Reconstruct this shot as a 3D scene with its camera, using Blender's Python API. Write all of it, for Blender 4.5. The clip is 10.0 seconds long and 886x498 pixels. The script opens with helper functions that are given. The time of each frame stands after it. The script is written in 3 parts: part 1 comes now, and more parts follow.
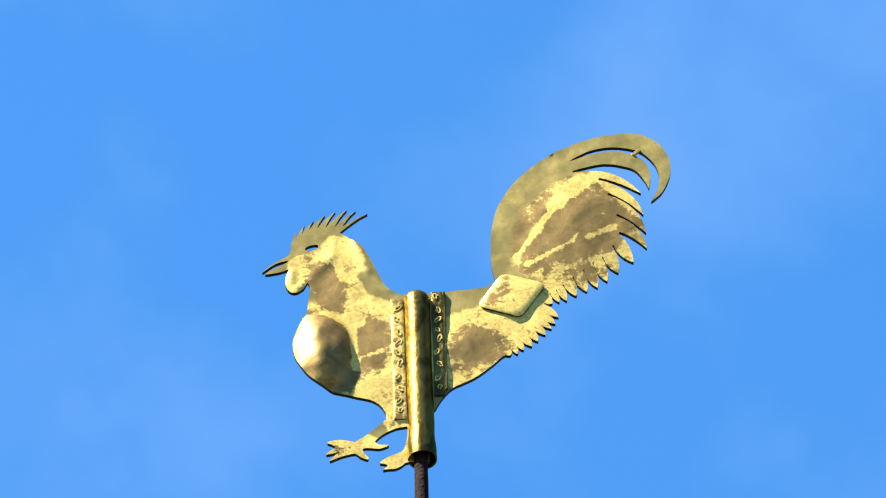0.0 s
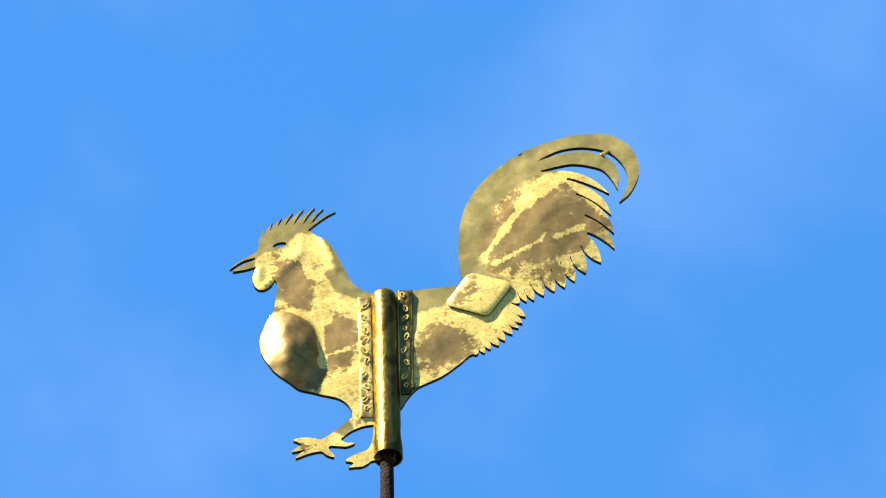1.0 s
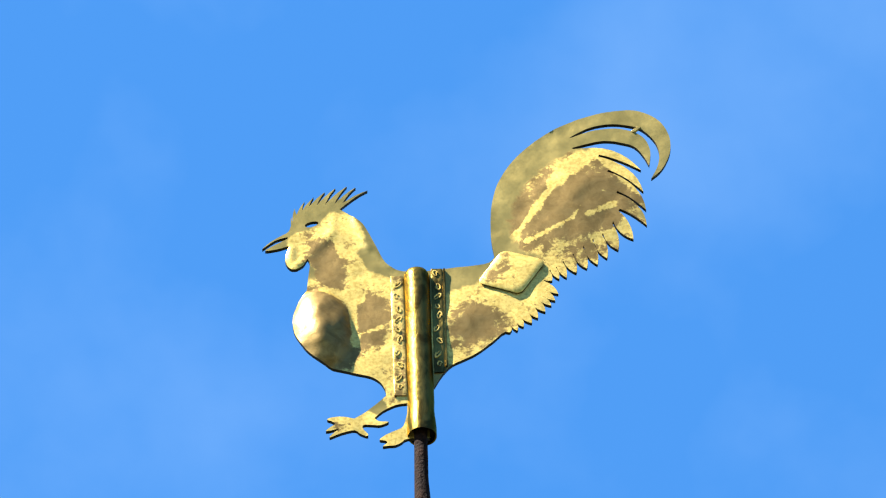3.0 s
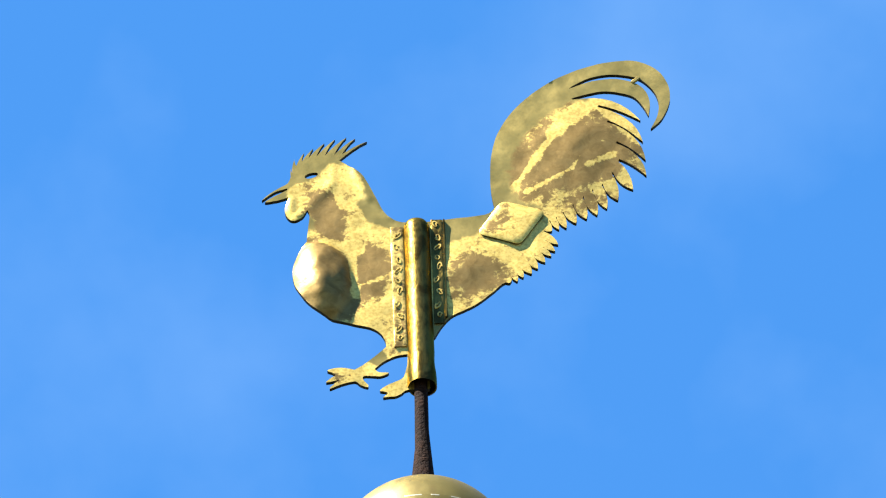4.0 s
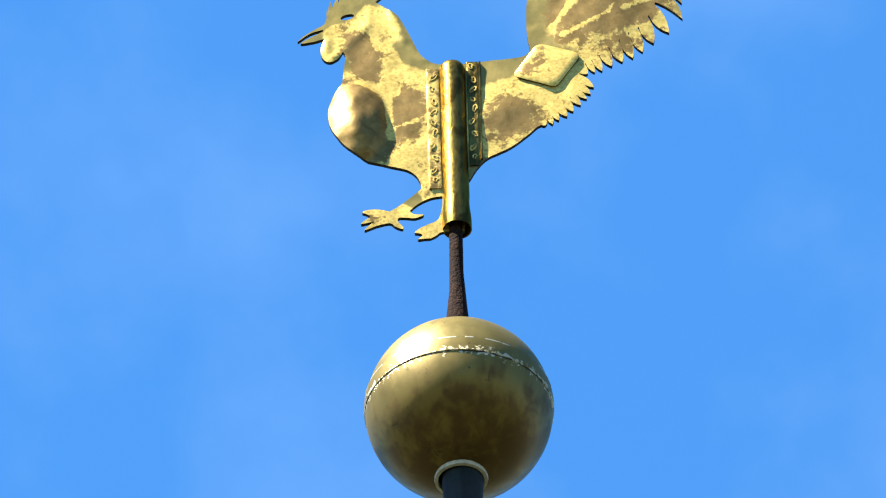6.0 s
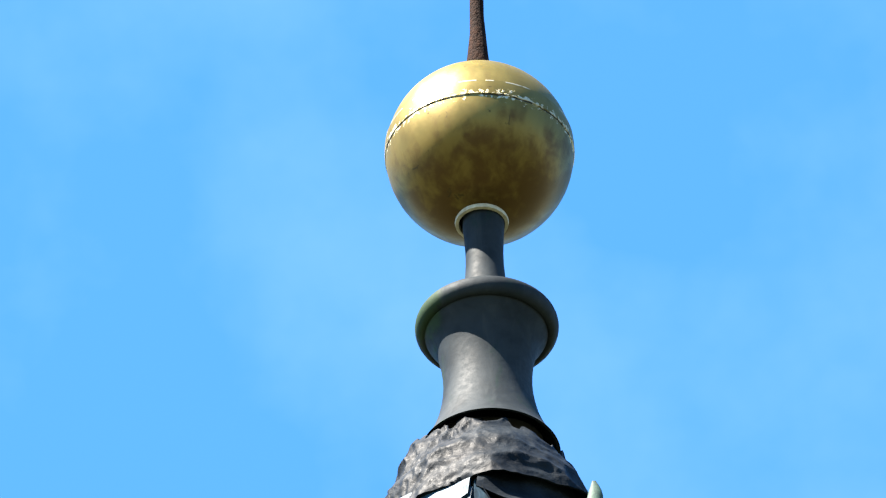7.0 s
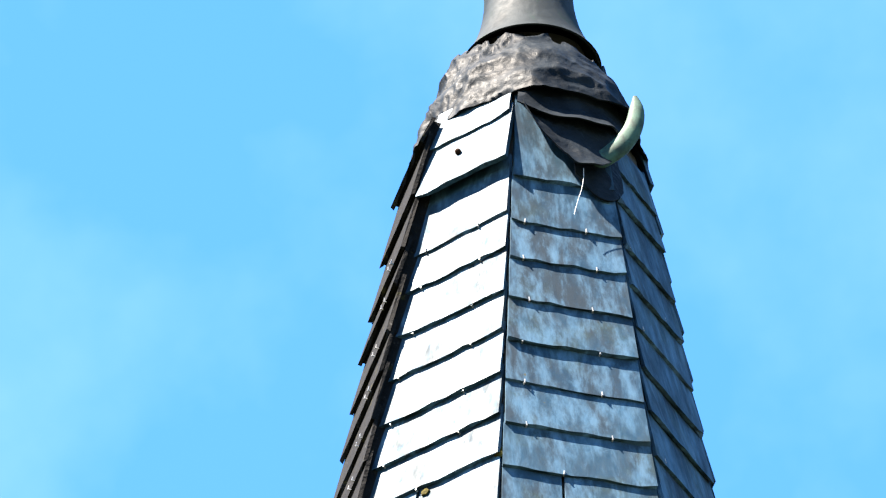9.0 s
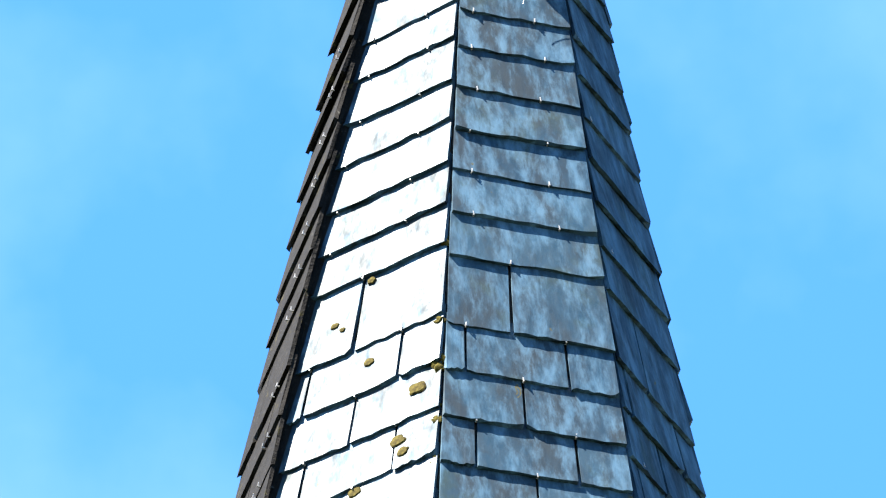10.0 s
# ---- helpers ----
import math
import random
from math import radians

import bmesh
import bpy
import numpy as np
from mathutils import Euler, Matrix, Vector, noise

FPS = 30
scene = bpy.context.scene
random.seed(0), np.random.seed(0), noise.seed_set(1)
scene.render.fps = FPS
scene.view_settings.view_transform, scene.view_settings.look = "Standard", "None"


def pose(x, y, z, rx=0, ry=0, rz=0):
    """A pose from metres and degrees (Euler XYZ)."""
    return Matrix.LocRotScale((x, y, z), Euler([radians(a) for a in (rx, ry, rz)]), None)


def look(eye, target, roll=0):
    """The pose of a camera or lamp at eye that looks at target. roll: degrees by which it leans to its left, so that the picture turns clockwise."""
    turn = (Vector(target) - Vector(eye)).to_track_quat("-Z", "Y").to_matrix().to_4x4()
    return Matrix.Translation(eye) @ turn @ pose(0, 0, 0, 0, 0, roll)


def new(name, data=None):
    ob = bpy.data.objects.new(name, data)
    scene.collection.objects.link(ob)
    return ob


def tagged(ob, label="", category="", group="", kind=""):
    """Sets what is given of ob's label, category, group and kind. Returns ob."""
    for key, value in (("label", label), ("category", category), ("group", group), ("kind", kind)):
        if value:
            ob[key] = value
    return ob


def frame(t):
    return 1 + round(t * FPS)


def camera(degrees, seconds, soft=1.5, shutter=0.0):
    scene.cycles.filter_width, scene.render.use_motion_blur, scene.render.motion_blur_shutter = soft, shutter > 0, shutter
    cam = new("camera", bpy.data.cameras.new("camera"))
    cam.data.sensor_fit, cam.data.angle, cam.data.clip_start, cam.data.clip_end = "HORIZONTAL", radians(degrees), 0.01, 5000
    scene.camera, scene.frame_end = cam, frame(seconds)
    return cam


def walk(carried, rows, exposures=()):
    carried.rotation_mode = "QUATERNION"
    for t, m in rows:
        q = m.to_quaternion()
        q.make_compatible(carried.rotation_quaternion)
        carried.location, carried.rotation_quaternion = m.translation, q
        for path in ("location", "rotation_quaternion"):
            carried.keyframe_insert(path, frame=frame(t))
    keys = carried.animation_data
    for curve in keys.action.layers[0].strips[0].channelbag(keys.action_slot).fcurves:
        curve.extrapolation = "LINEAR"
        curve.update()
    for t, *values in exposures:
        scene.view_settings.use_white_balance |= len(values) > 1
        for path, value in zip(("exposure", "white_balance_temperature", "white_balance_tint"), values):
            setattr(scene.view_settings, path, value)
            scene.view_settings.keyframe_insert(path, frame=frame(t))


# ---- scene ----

# ---- camera: it stands on the ground with a long lens and tilts down the spire ----
EYE = (0.0, -29.5, 1.6)
ZB = 28.6            # height of the ball's centre
cam = camera(3.3617, 10.0, soft=1.2)
# seconds, turn, tilt above the horizon, roll
PATH = [(0.0, -0.1671, 43.9485, -2.107), (0.5, -0.2702, 43.9831, -1.275), (1.0, -0.3367, 43.9391, -1.697), (1.5, -0.3338, 43.9425, -2.115),
        (2.0, -0.3414, 43.9252, -2.092), (2.2, -0.2673, 43.8927, -2.062), (3.3, -0.1092, 43.8325, -2.1), (3.5, -0.1145, 43.7605, -2.296),
        (4.0, -0.1546, 43.6738, -2.206), (4.5, -0.187, 43.6186, -1.882), (5.0, -0.1594, 43.4549, -2.013), (5.2, -0.1552, 43.419, -2.27),
        (6.3, 0.1061, 42.8966, -1.647), (6.5, 0.1479, 42.7499, -1.8), (7.0, 0.2032, 42.1096, -1.747), (7.5, 0.2219, 41.7687, -1.918),
        (8.0, 0.2971, 41.4174, -1.785), (8.5, 0.3961, 41.0871, -1.85), (9.0, 0.4699, 40.6567, -1.784), (9.5, 0.3411, 40.2869, -1.648),
        (10.0, 0.2388, 39.8501, -1.484)]
EXPOSURES = [(0.0, 2.73, 6500, 10), (5.2, 2.73, 6500, 10), (6.3, 2.78, 6500, 10), (6.8, 3.14, 6600, 11), (7.3, 3.45, 6900, 13), (7.8, 3.55, 7000, 14),
             (9.0, 3.56, 7000, 14), (9.5, 3.48, 6900, 13), (10.0, 3.44, 6800, 12)]
walk(cam, [(t, pose(*EYE, 90 + tilt, 0, turn) @ pose(0, 0, 0, 0, 0, roll)) for t, turn, tilt, roll in PATH], EXPOSURES)

# ---- daylight ----
SUN_TURN, SUN_UP = 243.0, 55.0
world = bpy.data.worlds.new("sky")
scene.world = world
world.use_nodes = True
wt = world.node_tree
sky = wt.nodes.new("ShaderNodeTexSky")
sky.sky_type, sky.sun_disc = "NISHITA", False
sky.sun_elevation, sky.sun_rotation = radians(SUN_UP), radians(SUN_TURN)
sky.dust_density, sky.ozone_density, sky.air_density = 0.0, 4.0, 1.0
deep = wt.nodes.new("ShaderNodeHueSaturation")
deep.inputs["Saturation"].default_value = 1.26
wt.links.new(sky.outputs[0], deep.inputs["Color"])
# thin scattered cloud
wc = wt.nodes.new("ShaderNodeTexCoord")
wnz = wt.nodes.new("ShaderNodeTexNoise")
wnz.inputs["Scale"].default_value, wnz.inputs["Detail"].default_value, wnz.inputs["Roughness"].default_value = 42.0, 5.0, 0.5
wt.links.new(wc.outputs["Generated"], wnz.inputs["Vector"])
wr = wt.nodes.new("ShaderNodeMapRange")
wr.inputs[1].default_value, wr.inputs[2].default_value, wr.inputs[3].default_value, wr.inputs[4].default_value = 0.44, 0.82, 0.0, 0.12
wt.links.new(wnz.outputs[0], wr.inputs[0])
veil = wt.nodes.new("ShaderNodeMix")
veil.data_type = "RGBA"
veil.inputs[7].default_value = (3.1, 4.2, 5.0, 1)
wt.links.new(wr.outputs[0], veil.inputs[0])
wt.links.new(deep.outputs[0], veil.inputs[6])
wt.links.new(veil.outputs[2], wt.nodes["Background"].inputs[0])
wt.nodes["Background"].inputs[1].default_value = 0.05
lamp = bpy.data.lights.new("sun", "SUN")
lamp.energy, lamp.angle, lamp.color = 5.0, radians(0.5), (1.0, 0.94, 0.84)
sun = new("sun", lamp)
sa, se = radians(SUN_TURN), radians(SUN_UP)
sun.matrix_world = look((math.sin(sa) * math.cos(se) * 60, math.cos(sa) * math.cos(se) * 60, math.sin(se) * 60 + 20), (0, 0, 20))


# ---- materials ----
class Mat:
    """A node material: a principled shader and short ways to feed it."""

    def __init__(self, name, rough=0.5, metal=0.0):
        self.m = bpy.data.materials.new(name)
        self.m.use_nodes = True
        self.t = self.m.node_tree
        self.b = self.t.nodes["Principled BSDF"]
        self.b.inputs["Roughness"].default_value, self.b.inputs["Metallic"].default_value = rough, metal
        self.co = self.t.nodes.new("ShaderNodeTexCoord").outputs["Object"]

    def put(self, what, socket):
        if isinstance(what, (int, float)):
            socket.default_value = what
        elif isinstance(what, tuple):
            socket.default_value = (*what, 1) if len(what) == 3 and socket.type == "RGBA" else what
        else:
            self.t.links.new(what, socket)

    def noise(self, scale, detail=5.0, rough=0.55, warp=0.0, stretch=(1, 1, 1), shift=None):
        mp = self.t.nodes.new("ShaderNodeMapping")
        mp.inputs["Scale"].default_value = stretch
        self.t.links.new(self.co, mp.inputs["Vector"])
        if shift is not None:
            self.t.links.new(shift, mp.inputs["Location"])
        n = self.t.nodes.new("ShaderNodeTexNoise")
        n.inputs["Scale"].default_value, n.inputs["Detail"].default_value = scale, detail
        n.inputs["Roughness"].default_value, n.inputs["Distortion"].default_value = rough, warp
        self.t.links.new(mp.outputs[0], n.inputs["Vector"])
        return n.outputs[0]

    def step(self, v, lo, hi, a=0.0, b=1.0):
        r = self.t.nodes.new("ShaderNodeMapRange")
        r.interpolation_type = "SMOOTHSTEP"
        self.put(v, r.inputs[0])
        for i, x in enumerate((lo, hi, a, b)):
            r.inputs[i + 1].default_value = x
        return r.outputs[0]

    def math(self, op, a, b=0.0):
        n = self.t.nodes.new("ShaderNodeMath")
        n.operation = op
        self.put(a, n.inputs[0])
        self.put(b, n.inputs[1])
        return n.outputs[0]

    def mix(self, f, a, b):
        n = self.t.nodes.new("ShaderNodeMix")
        n.data_type = "RGBA"
        self.put(f, n.inputs[0])
        self.put(a, n.inputs[6])
        self.put(b, n.inputs[7])
        return n.outputs[2]

    def field(self, name):
        n = self.t.nodes.new("ShaderNodeAttribute")
        n.attribute_name = name
        return n.outputs["Fac"]

    def own(self):
        return self.t.nodes.new("ShaderNodeObjectInfo").outputs["Random"]

    def axis(self, i):
        n = self.t.nodes.new("ShaderNodeSeparateXYZ")
        self.t.links.new(self.co, n.inputs[0])
        return n.outputs[i]

    def done(self, colour, rough=None, metal=None, bump=None, height=0.002, strength=0.6):
        self.put(colour, self.b.inputs["Base Color"])
        if rough is not None:
            self.put(rough, self.b.inputs["Roughness"])
        if metal is not None:
            self.put(metal, self.b.inputs["Metallic"])
        if bump is not None:
            n = self.t.nodes.new("ShaderNodeBump")
            n.inputs["Strength"].default_value, n.inputs["Distance"].default_value = strength, height
            self.t.links.new(bump, n.inputs["Height"])
            self.t.links.new(n.outputs[0], self.b.inputs["Normal"])
        return self.m


def gilt_sheet():
    """Gilded copper: smooth old gilding, flakes of fresh leaf, and brown worn places."""
    k = Mat("gilt_sheet")
    k.b.inputs["Specular Tint"].default_value = (0.95, 0.76, 0.30, 1)
    fine, mid, big = k.noise(120, 4), k.noise(26, 7, 0.62, 0.7), k.noise(9, 6, 0.6, 0.4)
    flakes = k.noise(58, 6, 0.72, 0.8)
    leaf = k.step(k.math("ADD", k.math("MULTIPLY", k.field("leaf"), 2.0), k.math("MULTIPLY", k.math("SUBTRACT", mid, 0.5), 1.0)), -0.05, 0.20)
    worn = k.step(k.math("ADD", k.field("worn"), k.math("MULTIPLY", k.math("SUBTRACT", k.math("ADD", k.math("ADD", mid, k.math("MULTIPLY", big, 0.6)), k.math("ADD", k.math("MULTIPLY", flakes, 0.6), k.math("MULTIPLY", fine, 0.3))), 1.25), 2.4)), -0.22, 0.20)
    old = k.mix(k.step(big, 0.3, 0.75), (0.1660, 0.1310, 0.0400), (0.1480, 0.1150, 0.0340))
    bright = k.mix(k.step(fine, 0.35, 0.7), (0.5000, 0.3600, 0.0960), (0.3300, 0.2230, 0.0500))
    brown = k.mix(k.step(mid, 0.35, 0.65), (0.1620, 0.1040, 0.0340), (0.1040, 0.0640, 0.0190))
    colour = k.mix(leaf, old, k.mix(worn, bright, brown))
    rough = k.math("ADD", k.step(mid, 0.3, 0.7, 0.31, 0.38), k.math("MULTIPLY", fine, 0.12))
    return k.done(colour, rough, 0.55, k.math("ADD", k.math("MULTIPLY", k.noise(8, 2, 0.4, 0.3), 1.2), k.math("ADD", k.math("MULTIPLY", k.math("MULTIPLY", k.math("ABSOLUTE", k.math("SUBTRACT", flakes, 0.5)), leaf), 0.22), k.math("MULTIPLY", fine, 0.06))), 0.006, 0.6)


def gilt_tube():
    k = Mat("gilt_tube")
    k.b.inputs["Specular Tint"].default_value = (0.9, 0.7, 0.35, 1)
    mid, fine = k.noise(22, 6, 0.6, 0.5, (1, 1, 0.45)), k.noise(90, 4)
    colour = k.mix(k.step(mid, 0.45, 0.62), (0.1150, 0.0830, 0.0220), (0.0400, 0.0270, 0.0085))
    return k.done(colour, k.step(fine, 0.3, 0.7, 0.30, 0.42), 0.92, k.math("ADD", mid, k.math("MULTIPLY", fine, 0.3)), 0.004, 0.6)


def ball_gilt():
    """Old gold paint over the two halves of the ball, flaking along the seam, brown stains below; the dark underside
    is put into the colour too.
    """
    k = Mat("ball_gilt")
    k.b.inputs["Specular Tint"].default_value = (0.9, 0.76, 0.50, 1)
    fine, mid, big = k.noise(75, 5, 0.65), k.noise(16, 7, 0.6, 0.5), k.noise(5, 4)
    runs = k.noise(30, 4, 0.5, 0.2, (1, 1, 0.12))
    z, x = k.axis(2), k.axis(0)
    base = k.mix(k.step(runs, 0.4, 0.7), (0.1260, 0.0980, 0.0250), (0.0960, 0.0720, 0.0165))
    base = k.mix(k.step(big, 0.4, 0.7), base, (0.1060, 0.0850, 0.0210))
    # orange-brown towards the bottom: dark reflection of the ground put into the base
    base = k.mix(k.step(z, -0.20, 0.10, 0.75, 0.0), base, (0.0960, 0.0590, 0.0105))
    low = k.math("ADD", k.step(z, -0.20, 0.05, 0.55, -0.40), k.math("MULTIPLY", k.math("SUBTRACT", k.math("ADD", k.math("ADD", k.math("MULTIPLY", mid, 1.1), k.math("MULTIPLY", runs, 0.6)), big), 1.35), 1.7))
    # browning is heavier towards the right
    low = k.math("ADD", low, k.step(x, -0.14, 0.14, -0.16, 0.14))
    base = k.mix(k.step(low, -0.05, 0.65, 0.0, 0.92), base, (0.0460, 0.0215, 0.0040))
    base = k.mix(k.step(k.noise(30, 5, 0.6, 0.6), 0.655, 0.70, 0.0, 0.8), base, (0.0260, 0.0170, 0.0050))
    near = k.math("ABSOLUTE", k.math("ADD", z, 0.012))
    flake_and_glint = k.step(k.math("SUBTRACT", k.math("MULTIPLY", fine, 1.0), k.math("MULTIPLY", near, 9.0)), 0.46, 0.49)
    # broken highlight on the lapped edge, painted in the flakes' pale colour
    lap_glint = k.math("MULTIPLY", k.step(k.math("ABSOLUTE", k.math("SUBTRACT", z, 0.0368)), 0.0026, 0.0052, 1.0, 0.0), k.step(k.noise(24, 3, 0.5, 0.2, (1, 1, 0.2)), 0.46, 0.50))
    flake_and_glint = k.math("MAXIMUM", flake_and_glint, lap_glint)
    base = k.mix(flake_and_glint, base, (0.3600, 0.3300, 0.2400))
    crack = k.step(k.math("ABSOLUTE", k.math("ADD", k.math("ADD", z, 0.0145), k.math("MULTIPLY", k.math("SUBTRACT", mid, 0.5), 0.012))), 0.0012, 0.003, 1.0, 0.0)
    base = k.mix(k.math("MULTIPLY", crack, k.step(runs, 0.42, 0.5)), base, (0.0140, 0.0110, 0.0080))
    return k.done(base, k.step(mid, 0.3, 0.7, 0.36, 0.48), 0.50, k.math("ADD", k.math("MULTIPLY", flake_and_glint, 0.6), k.math("MULTIPLY", fine, 0.25)), 0.002, 0.5)


def rusty():
    k = Mat("rusted_iron", 0.85, 0.2)
    k.b.inputs["Specular IOR Level"].default_value = 0.05
    n, f = k.noise(35, 6, 0.6), k.noise(130, 4)
    return k.done(k.mix(k.step(n, 0.4, 0.65), (0.0080, 0.0040, 0.0028), (0.0190, 0.0082, 0.0045)), 0.85, 0.1, k.math("ADD", n, f), 0.006, 1.0)


def zinc():
    k = Mat("weathered_zinc")
    k.b.inputs["Specular IOR Level"].default_value = 0.05
    n, f = k.noise(7, 6, 0.6, 0.3), k.noise(60, 5, 0.6)
    runs = k.noise(26, 5, 0.6, 0.3, (1, 1, 0.1))
    c = k.mix(k.step(n, 0.4, 0.65), (0.0158, 0.0206, 0.0240), (0.0088, 0.0120, 0.0144))
    c = k.mix(k.step(runs, 0.52, 0.75, 0, 0.6), c, (0.0255, 0.0305, 0.0325))
    c = k.mix(k.step(k.noise(12, 6, 0.6, 0.4, (1, 1, 0.5)), 0.56, 0.70, 0, 0.8), c, (0.0085, 0.0170, 0.0155))
    green = k.math("MULTIPLY", k.step(k.axis(0), -0.128, -0.102, 1.0, 0.0), k.step(k.noise(11, 5, 0.6, 0.5, (1, 1, 0.5)), 0.46, 0.60, 0, 0.7))
    c = k.mix(green, c, (0.0170, 0.0330, 0.0130))
    return k.done(c, k.step(f, 0.3, 0.7, 0.58, 0.70), 0.05, k.math("ADD", k.math("MULTIPLY", n, 2.0), f), 0.002, 0.25)


def lead():
    k = Mat("crumpled_lead")
    k.b.inputs["Specular IOR Level"].default_value = 0.05
    n, f = k.noise(10, 7, 0.6, 0.4), k.noise(70, 5, 0.65)
    c = k.mix(k.step(n, 0.35, 0.65), (0.0080, 0.0114, 0.0150), (0.0031, 0.0049, 0.0070))
    c = k.mix(k.step(f, 0.62, 0.76, 0, 0.5), c, (0.0260, 0.0280, 0.0310))
    return k.done(c, k.step(f, 0.3, 0.7, 0.5, 0.66), 0.05, k.math("ADD", k.math("ADD", n, k.math("MULTIPLY", f, 0.2)), k.math("ABSOLUTE", k.math("SUBTRACT", k.noise(24, 4, 0.5, 0.6), 0.5))), 0.007, 0.6)


def slate():
    """Blue-grey slate: every slate its own tone, with pale water runs, a fine grain and spots of lichen."""
    k = Mat("slate")
    k.b.inputs["Specular IOR Level"].default_value = 0.17
    k.b.inputs["Specular Tint"].default_value = (0.84, 0.95, 1.0, 1)
    own = k.own()
    off = k.t.nodes.new("ShaderNodeCombineXYZ")
    for i, s in enumerate((7.3, 3.1, 5.7)):
        k.put(k.math("MULTIPLY", own, s), off.inputs[i])
    grain = k.noise(60, 6, 0.65, 0.2, (1, 1, 0.25), off.outputs[0])
    cloud, fine, big = k.noise(9, 6, 0.62, 0.3, (1, 1, 0.45), off.outputs[0]), k.noise(160, 4), k.noise(3.2, 4)
    c = k.mix(k.step(own, 0.0, 1.0), (0.0055, 0.021, 0.038), (0.0105, 0.031, 0.051))
    c = k.mix(k.step(cloud, 0.40, 0.62), c, (0.005, 0.013, 0.021))
    c = k.mix(k.step(k.noise(5, 5, 0.6, 0.4), 0.52, 0.66, 0, 0.7), c, (0.013, 0.027, 0.027))
    pale = k.math("ADD", k.math("MULTIPLY", grain, 0.18), k.math("MULTIPLY", k.noise(14, 8, 0.68, 0.2, (1.5, 1.5, 0.34), off.outputs[0]), 0.82))
    c = k.mix(k.step(pale, 0.43, 0.66, 0, 0.85), c, (0.040, 0.092, 0.144))
    moss = k.step(k.math("ADD", k.noise(13, 5, 0.6, 0.6), k.math("MULTIPLY", big, 0.25)), 0.84, 0.86)
    c = k.mix(moss, c, (0.040, 0.033, 0.008))
    return k.done(c, k.math("ADD", k.step(cloud, 0.3, 0.7, 0.54, 0.72), k.math("MULTIPLY", k.math("SUBTRACT", grain, 0.5), 0.6)), 0.0, k.math("ADD", k.math("ADD", k.math("MULTIPLY", grain, 0.35), k.math("MULTIPLY", cloud, 0.7)), k.math("MULTIPLY", fine, 0.15)), 0.003, 0.4)


def plain(name, a, b, scale, rough, metal=0.0, height=0.002, gloss=0.5):
    k = Mat(name)
    k.b.inputs["Specular IOR Level"].default_value = gloss
    n = k.noise(scale, 6, 0.6, 0.3)
    return k.done(k.mix(k.step(n, 0.35, 0.65), a, b), rough, metal, n, height)


def shaded_mossy_slate():
    """Slate of the left side: its shade put into a near-black colour, flecked with growth."""
    k = Mat("shaded_mossy_slate")
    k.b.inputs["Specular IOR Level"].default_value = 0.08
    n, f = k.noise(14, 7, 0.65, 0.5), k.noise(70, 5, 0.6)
    # near-black base stands in for shaded undersides and edges
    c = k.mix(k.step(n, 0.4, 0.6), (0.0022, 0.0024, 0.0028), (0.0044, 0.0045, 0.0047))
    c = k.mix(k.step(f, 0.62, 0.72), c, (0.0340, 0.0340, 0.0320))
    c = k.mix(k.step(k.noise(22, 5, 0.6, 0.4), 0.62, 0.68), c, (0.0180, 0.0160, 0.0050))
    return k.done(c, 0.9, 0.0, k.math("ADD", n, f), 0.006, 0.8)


GILT, TUBE, BALL, RUST, ZINC, LEAD, SLATE, SHADED_MOSSY = gilt_sheet(), gilt_tube(), ball_gilt(), rusty(), zinc(), lead(), slate(), shaded_mossy_slate()
PATINA = plain("pale_green_patina", (0.020, 0.054, 0.040), (0.008, 0.020, 0.015), 34, 0.7, 0.0, 0.002, 0.2)
# near-black edge colour carries the shade of the sheet's undersides
EDGE = plain("shaded_edge", (0.020, 0.015, 0.007), (0.010, 0.008, 0.004), 60, 0.7, 0.0, 0.002, 0.1)
PALE = plain("pale_putty", (0.341, 0.310, 0.236), (0.236, 0.211, 0.149), 60, 0.7)
WIRE = plain("galvanised_wire", (0.26, 0.27, 0.28), (0.16, 0.165, 0.17), 90, 0.6, 0.3)
BOARD = plain("dark_boarding", (0.012, 0.0115, 0.0105), (0.020, 0.018, 0.016), 12, 0.85)
LICHEN = plain("brown_lichen", (0.048, 0.040, 0.010), (0.016, 0.013, 0.004), 70, 0.95, 0.0, 0.003, 0.05)
MOSS = plain("yellow_green_moss", (0.045, 0.038, 0.007), (0.020, 0.017, 0.004), 90, 0.95, 0.0, 0.004, 0.05)
STONE = plain("tower_masonry", (0.186, 0.167, 0.143), (0.136, 0.124, 0.105), 3, 0.85, 0.0, 0.01)
GRASS = plain("churchyard_grass", (0.014, 0.021, 0.007), (0.026, 0.030, 0.012), 0.6, 0.95, 0.0, 0.03)


# ---- building helpers ----
def part(name, bm, material, parent, label="", smooth=True, kind=""):
    """One mesh object made of bm, under a thing or a part."""
    bmesh.ops.recalc_face_normals(bm, faces=bm.faces)
    me = bpy.data.meshes.new(name)
    bm.to_mesh(me)
    bm.free()
    me.materials.append(material)
    if smooth:
        me.shade_smooth()
        me.set_sharp_from_angle(angle=radians(38))
    ob = new(name, me)
    ob.parent = parent
    return tagged(ob, label=label, kind=kind)


def thing(name, at, label, category, kind=""):
    ob = new(name)
    ob.location = at
    ob.empty_display_size = 0.1
    return tagged(ob, label=label, category=category, kind=kind)


